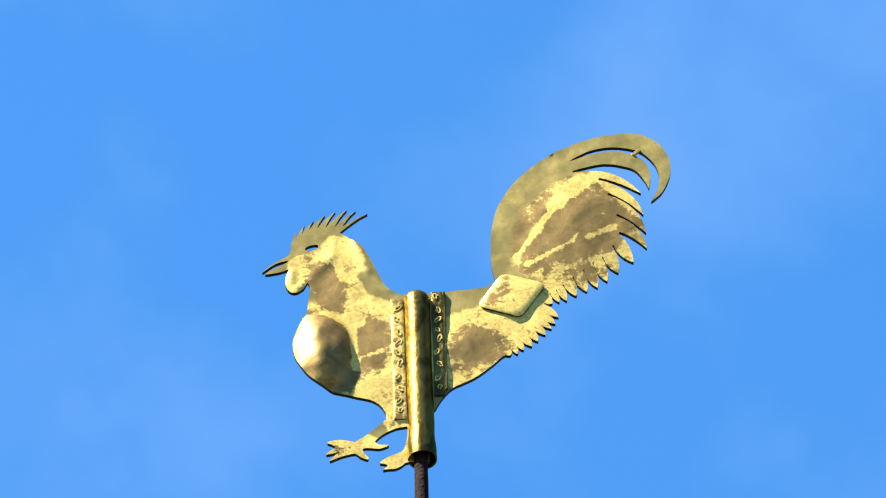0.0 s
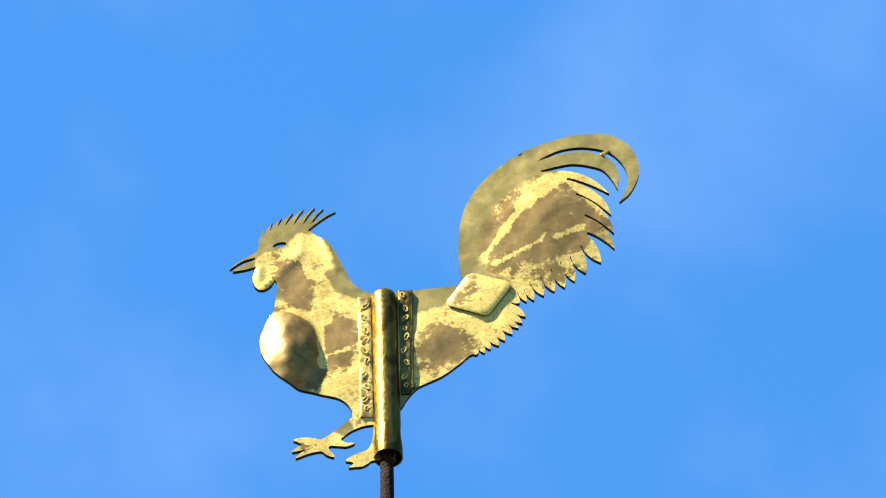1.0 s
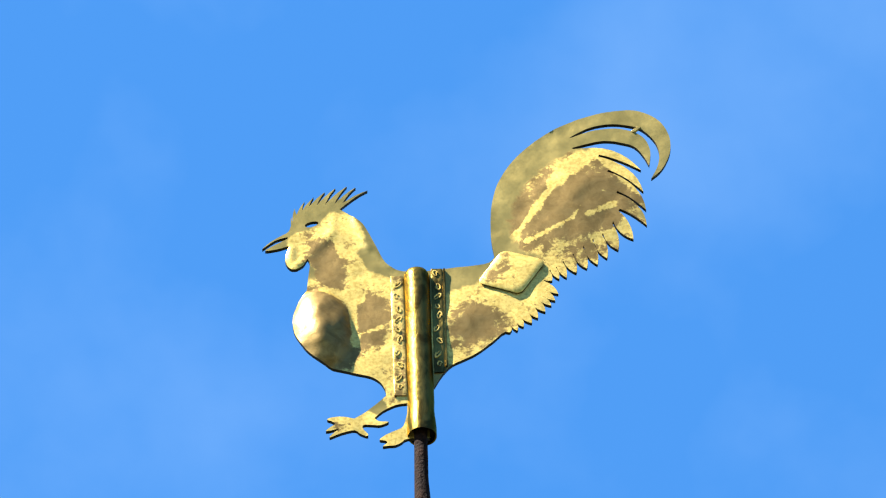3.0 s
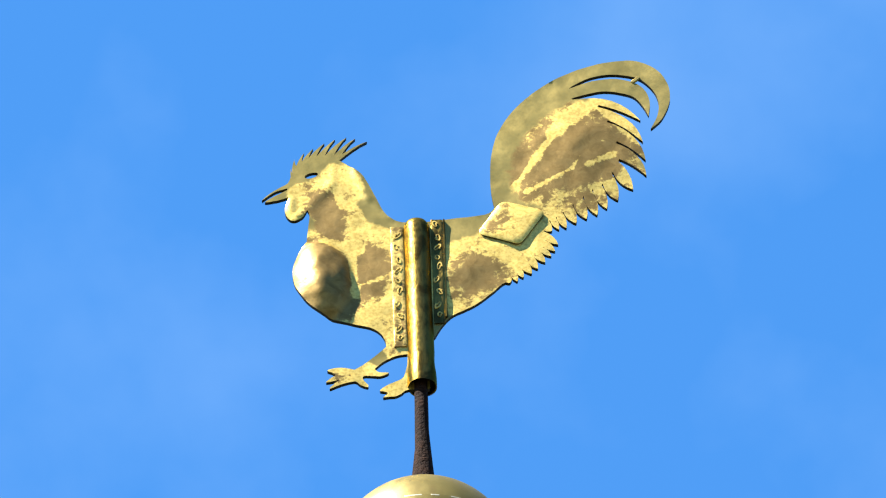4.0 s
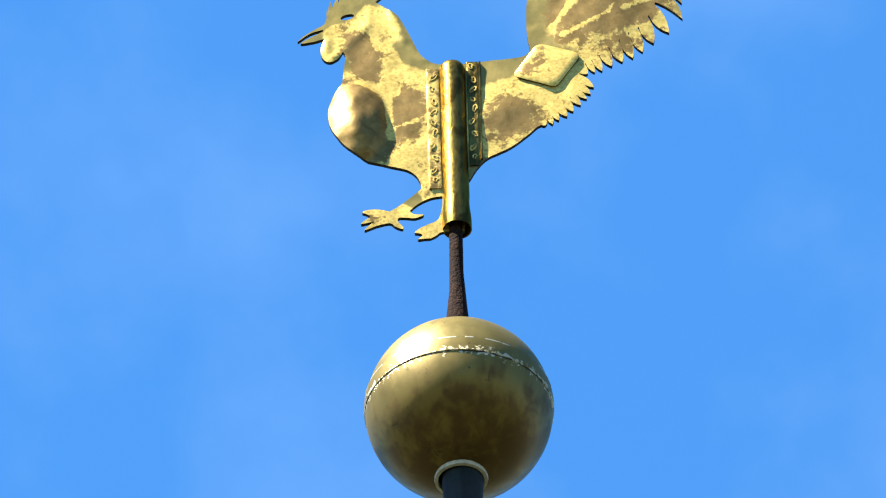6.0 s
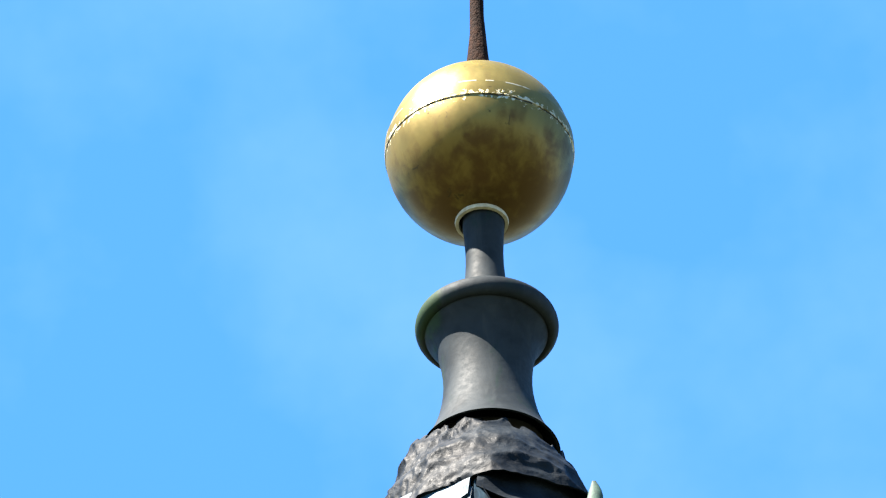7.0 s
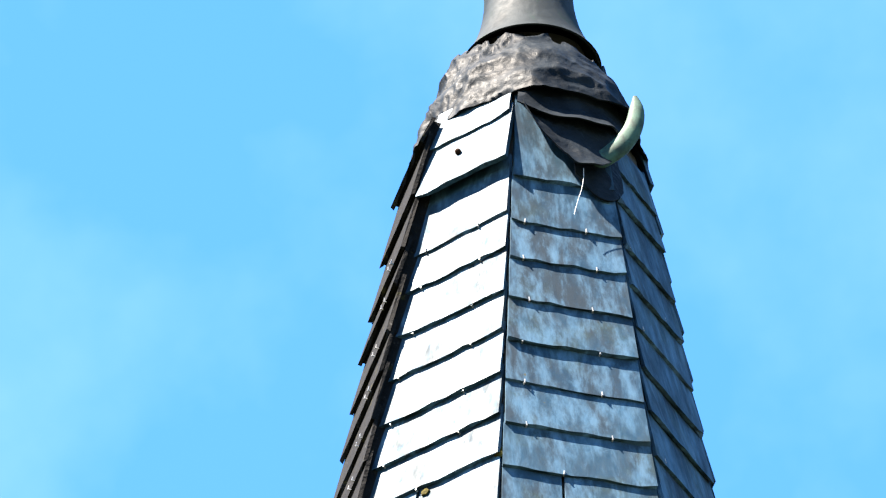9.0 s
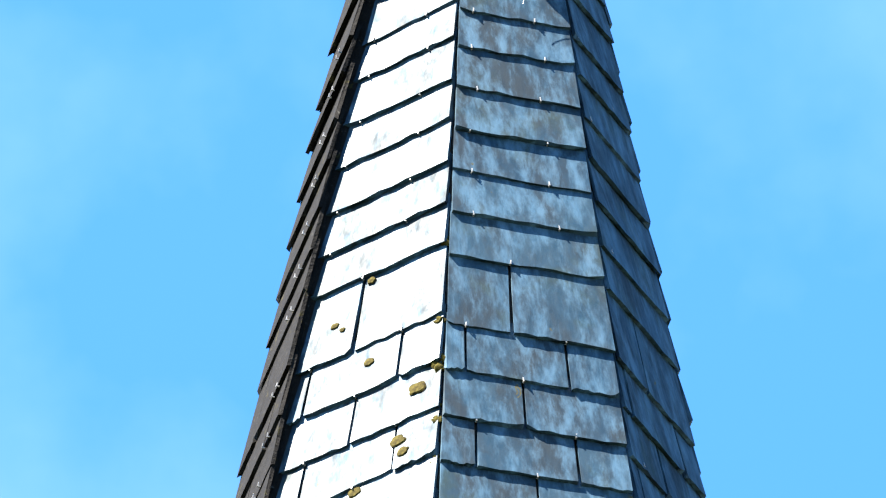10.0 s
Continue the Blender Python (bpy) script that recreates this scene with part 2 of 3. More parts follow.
def lathe(prof, n=56, lean=0.0, x0=0.0, lump=0.0, seed=0.0):
    """A turned body of (radius, height) rows; lean shifts it sideways with height."""
    bm = bmesh.new()
    rings = []
    for r, z in prof:
        row = []
        for i in range(n):
            a = 2 * math.pi * i / n
            d = lump * noise.noise((math.cos(a) * 1.6 + seed, math.sin(a) * 1.6, z * 14)) if lump else 0
            row.append(bm.verts.new((x0 + lean * z + (r + d) * math.cos(a), (r + d) * math.sin(a), z)))
        rings.append(row)
    for p, q in zip(rings, rings[1:]):
        for i in range(n):
            bm.faces.new((p[i], q[i], q[(i + 1) % n], p[(i + 1) % n]))
    return bm


def spline(pts, n=5):
    """A smooth run through control points (Catmull-Rom), without its last point."""
    p = [Vector(pts[0])] + [Vector(q) for q in pts] + [Vector(pts[-1])]
    out = []
    for a, b, c, d in zip(p, p[1:], p[2:], p[3:]):
        for i in range(n):
            t = i / n
            out.append(0.5 * ((2 * b) + (c - a) * t + (2 * a - 5 * b + 4 * c - d) * t * t + (3 * b - a - 3 * c + d) * t ** 3))
    return out


def bow(a, b, bend, n=6):
    """A curve from a to b, bent to the left of its way by a share of its length; without its last point."""
    a, b = Vector(a), Vector(b)
    c = (a + b) / 2 + Vector((a.y - b.y, b.x - a.x)) * bend
    return [a * (1 - t) ** 2 + c * 2 * t * (1 - t) + b * t * t for t in (i / n for i in range(n))]


def box(bm, size, m):
    bmesh.ops.create_cube(bm, size=1, matrix=m @ Matrix.Diagonal((*size, 1)))


# ---- ground and tower ----
bm = bmesh.new()
bmesh.ops.create_grid(bm, x_segments=24, y_segments=24, size=3000)
ground = part("ground", bm, GRASS, None, "mown churchyard grass reaching to the horizon", False, "structure")
ground["category"] = "ground"

SPIRE_LOW = -11.0                     # foot of the spire below the ball
HUB_A, HUB_B = 0.0246, 0.0313         # the spire leans a little: x of its axis
TURN0 = -4.962                        # the ridge towards the churchyard


def hub(z):
    return HUB_A + HUB_B * z


def reach(z):
    return 0.0660 - 0.1557 * z


def ridge(k, z, out=0.0):
    """A point of ridge k at height z below the ball."""
    a = radians(TURN0 + 45 * k)
    r = reach(z) + out
    return Vector((hub(z) + r * math.sin(a), -r * math.cos(a), z))


tower = thing("church_tower", (hub(SPIRE_LOW), 0, 0), "plain stone church tower carrying the slated spire", "tower")
half, top = 2.1, ZB + SPIRE_LOW
for i in range(4):
    bm = bmesh.new()
    box(bm, (2 * half - 0.5 if i % 2 else 2 * half, 0.5, top), pose(0, 0, 0, 0, 0, 90 * i) @ pose(0, -half + 0.25, top / 2))
    part("wall", bm, STONE, tower, "", False)
bm = bmesh.new()
box(bm, (2 * half + 0.3, 2 * half + 0.3, 0.25), pose(0, 0, top - 0.125 + 0.01))
part("cornice", bm, STONE, tower, "", False)

# ---- the weather vane ----
# control points of the cockerel's outline: across, and above the ball
NECK_BACK = [(-0.193, 1.511), (-0.162, 1.484), (-0.136, 1.458), (-0.121, 1.428), (-0.101, 1.374), (-0.076, 1.307), (-0.050, 1.278), (-0.027, 1.267)]
BACK = [(-0.027, 1.267), (0.026, 1.265), (0.095, 1.275), (0.195, 1.283), (0.223, 1.307)]
TAIL_ARC = [(0.223, 1.307), (0.216, 1.365), (0.215, 1.428), (0.220, 1.503), (0.238, 1.581), (0.274, 1.655), (0.328, 1.724), (0.384, 1.776), (0.453,
    1.815), (0.516, 1.834), (0.578, 1.847), (0.624, 1.845), (0.662, 1.824), (0.689, 1.795), (0.709, 1.752), (0.714, 1.708), (0.708, 1.666), (0.687,
    1.617), (0.657, 1.584)]
SICKLE_IN = [(0.657, 1.584), (0.676, 1.630), (0.682, 1.673), (0.674, 1.716), (0.652, 1.754), (0.619, 1.781), (0.561, 1.793), (0.499, 1.787), (0.439,
    1.753)]
SICKLE_TWO = [(0.439, 1.749), (0.506, 1.774), (0.568, 1.776), (0.614, 1.761), (0.644, 1.734), (0.658, 1.687), (0.653, 1.633)]
SICKLE_TWO_IN = [(0.653, 1.633), (0.639, 1.670), (0.617, 1.705), (0.587, 1.721), (0.541, 1.732), (0.490, 1.725), (0.446, 1.711)]
BELLY_REAR = [(0.235, 1.022), (0.207, 0.993), (0.173, 0.961), (0.129, 0.933), (0.092, 0.909), (0.067, 0.874), (0.050, 0.839), (0.040, 0.813), (0.030,
    0.678)]
FOOT_TWO = [(0.030, 0.647), (-0.028, 0.649), (-0.046, 0.635), (-0.062, 0.625), (-0.080, 0.624), (-0.096, 0.622), (-0.083, 0.636), (-0.090, 0.643),
    (-0.104, 0.647), (-0.088, 0.663), (-0.061, 0.679), (-0.042, 0.691), (-0.034, 0.711), (-0.026, 0.748)]
LEG_BACK = [(-0.026, 0.775), (-0.059, 0.770), (-0.093, 0.751), (-0.116, 0.727)]
FOOT_ONE = [(-0.116, 0.727), (-0.104, 0.714), (-0.078, 0.711), (-0.101, 0.699), (-0.124, 0.702), (-0.145, 0.703), (-0.148, 0.690), (-0.135, 0.671),
    (-0.137, 0.663), (-0.156, 0.672), (-0.170, 0.683), (-0.205, 0.674), (-0.238, 0.656), (-0.223, 0.678), (-0.212, 0.690), (-0.247, 0.679), (-0.233,
    0.697), (-0.222, 0.707), (-0.230, 0.716), (-0.243, 0.723), (-0.230, 0.731), (-0.204, 0.734), (-0.170, 0.726)]
LEG_FRONT = [(-0.170, 0.726), (-0.135, 0.754), (-0.101, 0.786), (-0.083, 0.805)]
BREAST = [(-0.083, 0.805), (-0.085, 0.828), (-0.097, 0.855), (-0.121, 0.875), (-0.171, 0.891), (-0.224, 0.910), (-0.269, 0.939), (-0.299, 0.977),
    (-0.320, 1.024), (-0.328, 1.071), (-0.325, 1.119), (-0.309, 1.167), (-0.288, 1.206)]
THROAT = [(-0.288, 1.206), (-0.283, 1.259), (-0.278, 1.306), (-0.284, 1.325)]
WATTLE = [(-0.284, 1.325), (-0.295, 1.302), (-0.313, 1.288), (-0.331, 1.291), (-0.343, 1.312), (-0.343, 1.342), (-0.332, 1.378)]
BEAK_LOW = [(-0.332, 1.378), (-0.363, 1.366), (-0.398, 1.362), (-0.370, 1.383), (-0.336, 1.403)]
BEAK_UP = [(-0.336, 1.409), (-0.370, 1.398), (-0.406, 1.369), (-0.385, 1.392), (-0.354, 1.415), (-0.334, 1.429), (-0.326, 1.454)]
SPIKES = [(-0.116, 1.577), (-0.148, 1.589), (-0.172, 1.594), (-0.203, 1.589), (-0.232, 1.577), (-0.263, 1.559), (-0.288, 1.545), (-0.315, 1.520),
    (-0.324, 1.490)]
GAPS = [(-0.185, 1.534), (-0.207, 1.531), (-0.232, 1.530), (-0.255, 1.528), (-0.276, 1.525), (-0.295, 1.511), (-0.310, 1.496), (-0.322, 1.469)]
PLUMES = [(0.630, 1.617), (0.634, 1.535), (0.639, 1.465), (0.639, 1.407), (0.601, 1.359), (0.558, 1.321), (0.527, 1.290), (0.500, 1.267), (0.471,
    1.254), (0.442, 1.238), (0.415, 1.220), (0.395, 1.216), (0.376, 1.212)]
CLEFTS = [(0.518, 1.679), (0.541, 1.618), (0.563, 1.536), (0.567, 1.469), (0.548, 1.425), (0.519, 1.384), (0.492, 1.365), (0.466, 1.339), (0.437,
    1.310), (0.409, 1.283), (0.390, 1.263), (0.372, 1.252), (0.355, 1.214)]
TUFTS = [(0.391, 1.161), (0.382, 1.136), (0.371, 1.118), (0.354, 1.097), (0.333, 1.075), (0.316, 1.057), (0.293, 1.045), (0.276, 1.031), (0.256, 1.026)]
NICKS = [(0.351, 1.180), (0.346, 1.154), (0.337, 1.138), (0.321, 1.120), (0.306, 1.097), (0.289, 1.076), (0.275, 1.061), (0.261, 1.050), (0.242, 1.030)]
vane = thing("weather_vane", (0, 0, ZB + 0.64), "gilded sheet-metal cockerel weather vane, worn, on a rusty rod", "weather vane")
VZ = 0.64


def plume(a, tip, b, droop, thin):
    """A finger feather from cleft a round its tip to cleft b; the long ones droop like sickles."""
    return bow(a, tip, droop, 8) + bow(tip, b, thin, 6)


def outline():
    o = spline(NECK_BACK) + spline(BACK, 4) + spline(TAIL_ARC) + spline(SICKLE_IN) + spline(SICKLE_TWO) + spline(SICKLE_TWO_IN)
    o.append(Vector(SICKLE_TWO_IN[-1]))
    last = Vector((0.447, 1.705))
    for i, (tip, cleft) in enumerate(zip(PLUMES, CLEFTS)):
        o += plume(last, Vector(tip), Vector(cleft), 0.36 if i == 0 else 0.30 if i < 4 else 0.18, -0.10 if i < 4 else 0.24)
        last = Vector(cleft) - Vector((0.003, 0.008 if i < 8 else 0.003))
        o.append(Vector(cleft))
    o.append(last)
    # the short feathers under the tail
    for tip, cleft in zip(TUFTS, NICKS):
        tip, cleft = Vector(tip), Vector(cleft)
        o += bow(last, tip, 0.24, 5) + bow(tip, cleft, 0.16, 5)
        last = cleft
    o += spline(BELLY_REAR) + spline(FOOT_TWO, 3) + spline(LEG_BACK, 3) + spline(FOOT_ONE, 3) + spline(LEG_FRONT, 3) + spline(BREAST)
    o += spline(THROAT, 3) + spline(WATTLE) + spline(BEAK_LOW, 3) + [Vector(BEAK_LOW[-1])] + spline(BEAK_UP, 3)
    # the comb, from the brow back to the nape
    last = Vector(BEAK_UP[-1])
    gaps = [Vector(g) for g in GAPS[::-1]] + [Vector(NECK_BACK[0])]
    for tip, gap in zip(SPIKES[::-1], gaps):
        o += bow(last, tip, 0.08, 4) + bow(tip, gap, -0.08, 4)
        last = gap
    clean = []
    for p in o:
        if not clean or (p - clean[-1]).length > 0.0012:
            clean.append(p)
    return clean


def inside(p, ring):
    hit = False
    for a, b in zip(ring, ring[1:] + ring[:1]):
        if (a.y > p.y) != (b.y > p.y) and p.x < (b.x - a.x) * (p.y - a.y) / (b.y - a.y) + a.x:
            hit = not hit
    return hit


def oval(p, cx, cy, rx, ry, turn=0.0):
    """1 in the middle of an oval, 0 on its rim, below 0 outside."""
    c, s = math.cos(radians(turn)), math.sin(radians(turn))
    x, y = p[0] - cx, p[1] - cy
    return 1 - math.hypot((x * c + y * s) / rx, (y * c - x * s) / ry)


def relief(p):
    """How far the beaten sheet stands out towards the viewer."""
    b = max(0.0, min(1.0, 1 - ((p[0] + 0.252) / 0.082) ** 2 - ((p[1] - 1.055) / 0.148) ** 2))
    h = 0.042 * b ** 0.75 + b * (0.007 * noise.noise((p[0] * 22, p[1] * 16, 2.0)) + 0.003 * noise.noise((p[0] * 60, p[1] * 45, 6.0)))
    h += 0.006 * noise.noise((p[0] * 7, p[1] * 7, 0.3)) + 0.0022 * noise.noise((p[0] * 18, p[1] * 18, 4.0)) + 0.0006 * noise.noise((p[0] * 50, p[1] * 50, 9.0))
    # the fold behind the neck, the crease at the jaw and the raised lip of the wattle
    h += 0.0035 * line(p, (-0.155, 1.475), (-0.118, 1.36), 0.014) + 0.0025 * line(p, (-0.118, 1.36), (-0.060, 1.285), 0.016)
    h += 0.002 * line(p, (-0.210, 1.485), (-0.214, 1.42), 0.012) + 0.0022 * line(p, (-0.214, 1.42), (-0.277, 1.336), 0.016)
    h += 0.006 * max(line(p, (-0.326, 1.365), (-0.328, 1.316), 0.012), line(p, (-0.328, 1.316), (-0.312, 1.300), 0.012), line(p, (-0.312, 1.300), (-0.296, 1.318), 0.012))
    return h + 0.012 * max(0.0, oval(p, 0.44, 1.52, 0.22, 0.24))


def leaf_field(p):
    return max(oval(p, 0.46, 1.50, 0.165, 0.245, -38) * 1.2, oval(p, 0.53, 1.58, 0.12, 0.11) * 1.2, oval(p, 0.50, 1.33, 0.17, 0.12, 35) * 1.2, oval(p, -0.17, 1.05, 0.20, 0.24) * 1.5,
               oval(p, -0.20, 1.29, 0.070, 0.17, 22) * 1.3, oval(p, 0.17, 1.05, 0.15, 0.16) * 1.5, oval(p, 0.28, 1.15, 0.13, 0.13) * 1.5, oval(p, -0.04, 0.86, 0.06, 0.14) * 1.3,
               oval(p, -0.315, 1.33, 0.030, 0.05), oval(p, -0.285, 1.38, 0.06, 0.05), oval(p, -0.185, 1.42, 0.055, 0.09, 20), oval(p, -0.18, 0.70, 0.10, 0.06) * 1.3, oval(p, -0.06, 0.665, 0.06, 0.05) * 1.3)


def line(p, a, b, w):
    """1 on the line from a to b, 0 at the distance w."""
    a, b, p = Vector(a), Vector(b), Vector((p[0], p[1]))
    t = max(0.0, min(1.0, (p - a).dot(b - a) / (b - a).length_squared))
    return max(0.0, 1 - (p - a.lerp(b, t)).length / w)


def worn_field(p):
    bare = max(line(p, (0.27, 1.37), (0.40, 1.58), 0.014), line(p, (0.40, 1.58), (0.47, 1.67), 0.035), line(p, (0.31, 1.36), (0.44, 1.44), 0.009), line(p, (0.44, 1.44), (0.46, 1.49), 0.009),
               line(p, (0.48, 1.45), (0.55, 1.49), 0.018), line(p, (-0.16, 1.00), (-0.17, 1.18), 0.018), line(p, (-0.165, 1.03), (-0.09, 1.06), 0.012), line(p, (-0.24, 1.20), (-0.15, 1.17), 0.025),
               line(p, (0.50, 1.70), (0.62, 1.62), 0.04), line(p, (0.56, 1.635), (0.63, 1.55), 0.035), line(p, (0.50, 1.36), (0.58, 1.40), 0.02))
    return -1.6 * bare + max(-0.42, oval(p, 0.46, 1.49, 0.17, 0.21, -40) * 1.15, oval(p, -0.258, 1.05, 0.120, 0.18) * 2.0, oval(p, -0.12, 1.08, 0.06, 0.11, -15) * 1.4, oval(p, 0.165, 1.06, 0.085, 0.085) * 1.2,
               oval(p, -0.232, 1.29, 0.050, 0.115, 20) * 1.5, oval(p, 0.29, 1.46, 0.06, 0.12))


def cut_sheet():
    """The cockerel: one cut and beaten sheet with a rim."""
    from mathutils.geometry import delaunay_2d_cdt
    ring = outline()
    eye = [Vector((-0.270 + 0.017 * math.cos(a) * 1.1, 1.457 + 0.011 * math.sin(a) + 0.006 * math.cos(a))) for a in (2 * math.pi * i / 14 for i in range(14))]
    pts = ring + eye
    edges = [(i, (i + 1) % len(ring)) for i in range(len(ring))] + [(len(ring) + i, len(ring) + (i + 1) % 14) for i in range(14)]
    step = 0.010
    fill = []
    for i in range(int(1.15 / step)):
        for j in range(int(1.28 / step)):
            p = Vector((-0.42 + i * step + (j % 2) * step / 2, 0.6 + j * step))
            if inside(p, ring) and min((p - q).length_squared for q in pts) > (step * 0.55) ** 2:
                fill.append(p)
    vs, es, fs, *_ = delaunay_2d_cdt(pts + fill, edges, [], 0, 1e-6)
    keep = []
    for f in fs:
        c = sum((vs[i] for i in f), Vector((0, 0))) / len(f)
        if inside(c, ring) and not inside(c, eye):
            keep.append(tuple(f))
    count = {}
    for f in keep:
        for a, b in zip(f, f[1:] + f[:1]):
            count[frozenset((a, b))] = count.get(frozenset((a, b)), 0) + 1
    rim = [(a, b) for f in keep for a, b in zip(f, f[1:] + f[:1]) if count[frozenset((a, b))] == 1]
    verts, leaf, worn = [], [], []
    for back in (0.0, 0.011):
        for v in vs:
            verts.append((v.x, back - 0.0045 - relief(v), v.y - VZ))
            leaf.append(leaf_field(v))
            worn.append(worn_field(v))
    n = len(vs)
    faces = keep + [tuple(i + n for i in reversed(f)) for f in keep]
    # the rim has corners of its own, so that it stays sharp
    where = {}
    for a, b in rim:
        quad = []
        for i in (a, b, b + n, a + n):
            if i not in where:
                where[i] = len(verts)
                verts.append(verts[i])
                leaf.append(leaf[i])
                worn.append(worn[i])
            quad.append(where[i])
        faces.append(tuple(reversed(quad)))
    me = bpy.data.meshes.new("figure")
    me.from_pydata(verts, [], faces)
    for name, values in (("leaf", leaf), ("worn", worn)):
        me.attributes.new(name, "FLOAT", "POINT").data.foreach_set("value", values)
    me.materials.append(GILT)
    # rim shade comes from this dark second material
    me.materials.append(EDGE)
    me.polygons.foreach_set("material_index", [0] * (2 * len(keep)) + [1] * len(rim))
    me.shade_smooth()
    me.update()
    ob = new("figure", me)
    ob.parent = vane
    return tagged(ob, label="cut and beaten gilded cockerel sheet with flaking leaf")


cut_sheet()

SX = 0.010
bm = lathe([(0.0335, 0.72), (0.0358, 0.657), (0.0387, 0.655), (0.0395, 0.675), (0.0395, 0.70), (0.0375, 0.725), (0.0355, 0.75)] +
           [(0.0360, 0.75 + 0.48 * i / 14) for i in range(1, 15)] + [(0.0350, 1.245), (0.030, 1.258), (0.018, 1.266), (0.002, 1.268)], 40, 0.0, SX, 0.0016)
for v in bm.verts:
    v.co.z -= VZ
part("sleeve", bm, TUBE, vane, "gilded tube with a flared collar")
# added dark disc closes the tube in place of its unlit inside
bm = lathe([(0.0005, 0.676 - VZ), (0.0345, 0.676 - VZ), (0.0345, 0.69 - VZ)], 32, 0.0, SX)
part("tube_shade", bm, RUST, vane, "dark disc added for the shaded inside of the tube")
# narrow bridge between the two sickle feathers
bm = bmesh.new()
box(bm, (0.030, 0.008, 0.011), pose(0.622, -0.006, 1.769 - VZ, 0, -42, 0))
bmesh.ops.bevel(bm, geom=bm.edges[:], offset=0.002, segments=1, affect="EDGES")
part("feather_bridge", bm, GILT, vane)


def patch():
    """A raised lozenge riveted over the root of the tail."""
    bm = bmesh.new()
    c = [Vector(q) for q in ((0.172, 1.211), (0.244, 1.330), (0.363, 1.281), (0.288, 1.158))]
    ring = []
    for i in range(4):
        p, q, r = c[i - 1], c[i], c[(i + 1) % 4]
        a, b = q + (p - q).normalized() * 0.022, q + (r - q).normalized() * 0.022
        ring += [a * (1 - t) ** 2 + q * 2 * t * (1 - t) + b * t * t for t in (0, 0.25, 0.5, 0.75, 1)]
    mid = sum(ring, Vector((0, 0))) / len(ring)
    rows = []
    for k, y in ((0.97, 0.004), (0.985, -0.007), (1.0, -0.010), (0.965, -0.0115), (0.7, -0.0125), (0.35, -0.0125)):
        rows.append([bm.verts.new((mid.x + (p.x - mid.x) * k, y - relief(mid + (p - mid) * k) + 0.002 * noise.noise((p.x * 30, p.y * 30, k * 3)), mid.y + (p.y - mid.y) * k - VZ)) for p in ring])
    for a, b in zip(rows, rows[1:]):
        for i in range(len(ring)):
            bm.faces.new((a[i], a[(i + 1) % len(ring)], b[(i + 1) % len(ring)], b[i]))
    bm.faces.new(rows[-1])
    return bm


ob = part("tail_patch", patch(), GILT, vane, "raised lozenge-shaped gilded patch")
me = ob.data
# sides of the patch get the same shade as colour
me.materials.append(EDGE)
for f in me.polygons:
    f.material_index = 1 if abs(f.normal.y) < 0.35 else 0
me.attributes.new("leaf", "FLOAT", "POINT").data.foreach_set("value", [1.0] * len(me.vertices))
me.attributes.new("worn", "FLOAT", "POINT").data.foreach_set("value", [oval((v.co.x, v.co.z + VZ), 0.225, 1.265, 0.05, 0.06) * 0.8 - 0.25 for v in me.vertices])


def strap(x, low, high, width, seed):
    """An embossed band along the sleeve: a raised strip with a row of scrolls."""
    bm = bmesh.new()
    rows = []
    n = 26
    for i in range(n + 1):
        z = low + (high - low) * i / n
        rows.append([bm.verts.new((x + dx * width, y - 0.006 * (noise.noise((x * 7, z * 7, 0.3)) if y else 0) + 0.0022 * noise.noise((dx * 3, z * 60, seed)), z - VZ)) for dx, y in ((-0.5, 0.0), (-0.5, -0.0085), (-0.40, -0.0098), (-0.20, -0.0092), (0.20, -0.0092), (0.40, -0.0098), (0.5, -0.0085), (0.5, 0.0))])
    for a, b in zip(rows, rows[1:]):
        for i in range(7):
            bm.faces.new((a[i], a[i + 1], b[i + 1], b[i]))
    bm.faces.new(rows[0])
    bm.faces.new(rows[-1])
    return bm


def scroll():
    """One embossed S-shaped curl."""
    bm = bmesh.new()
    rows = []
    for i in range(15):
        t = i / 14
        a = 2.2 * math.pi * t
        r = 0.0085 * (1 - 0.55 * t)
        c = Vector((r * math.cos(a) * 0.8, 0, r * math.sin(a) * 1.5))
        w = 0.0030 * (1 - 0.4 * t)
        d = Vector((math.cos(a), 0, math.sin(a)))
        rows.append([bm.verts.new(c + d * w * math.cos(b) + Vector((0, -w * 1.1 * math.sin(b), 0))) for b in (0, math.pi / 3, 2 * math.pi / 3, math.pi)])
    for p, q in zip(rows, rows[1:]):
        for i in range(3):
            bm.faces.new((p[i], p[i + 1], q[i + 1], q[i]))
    return bm


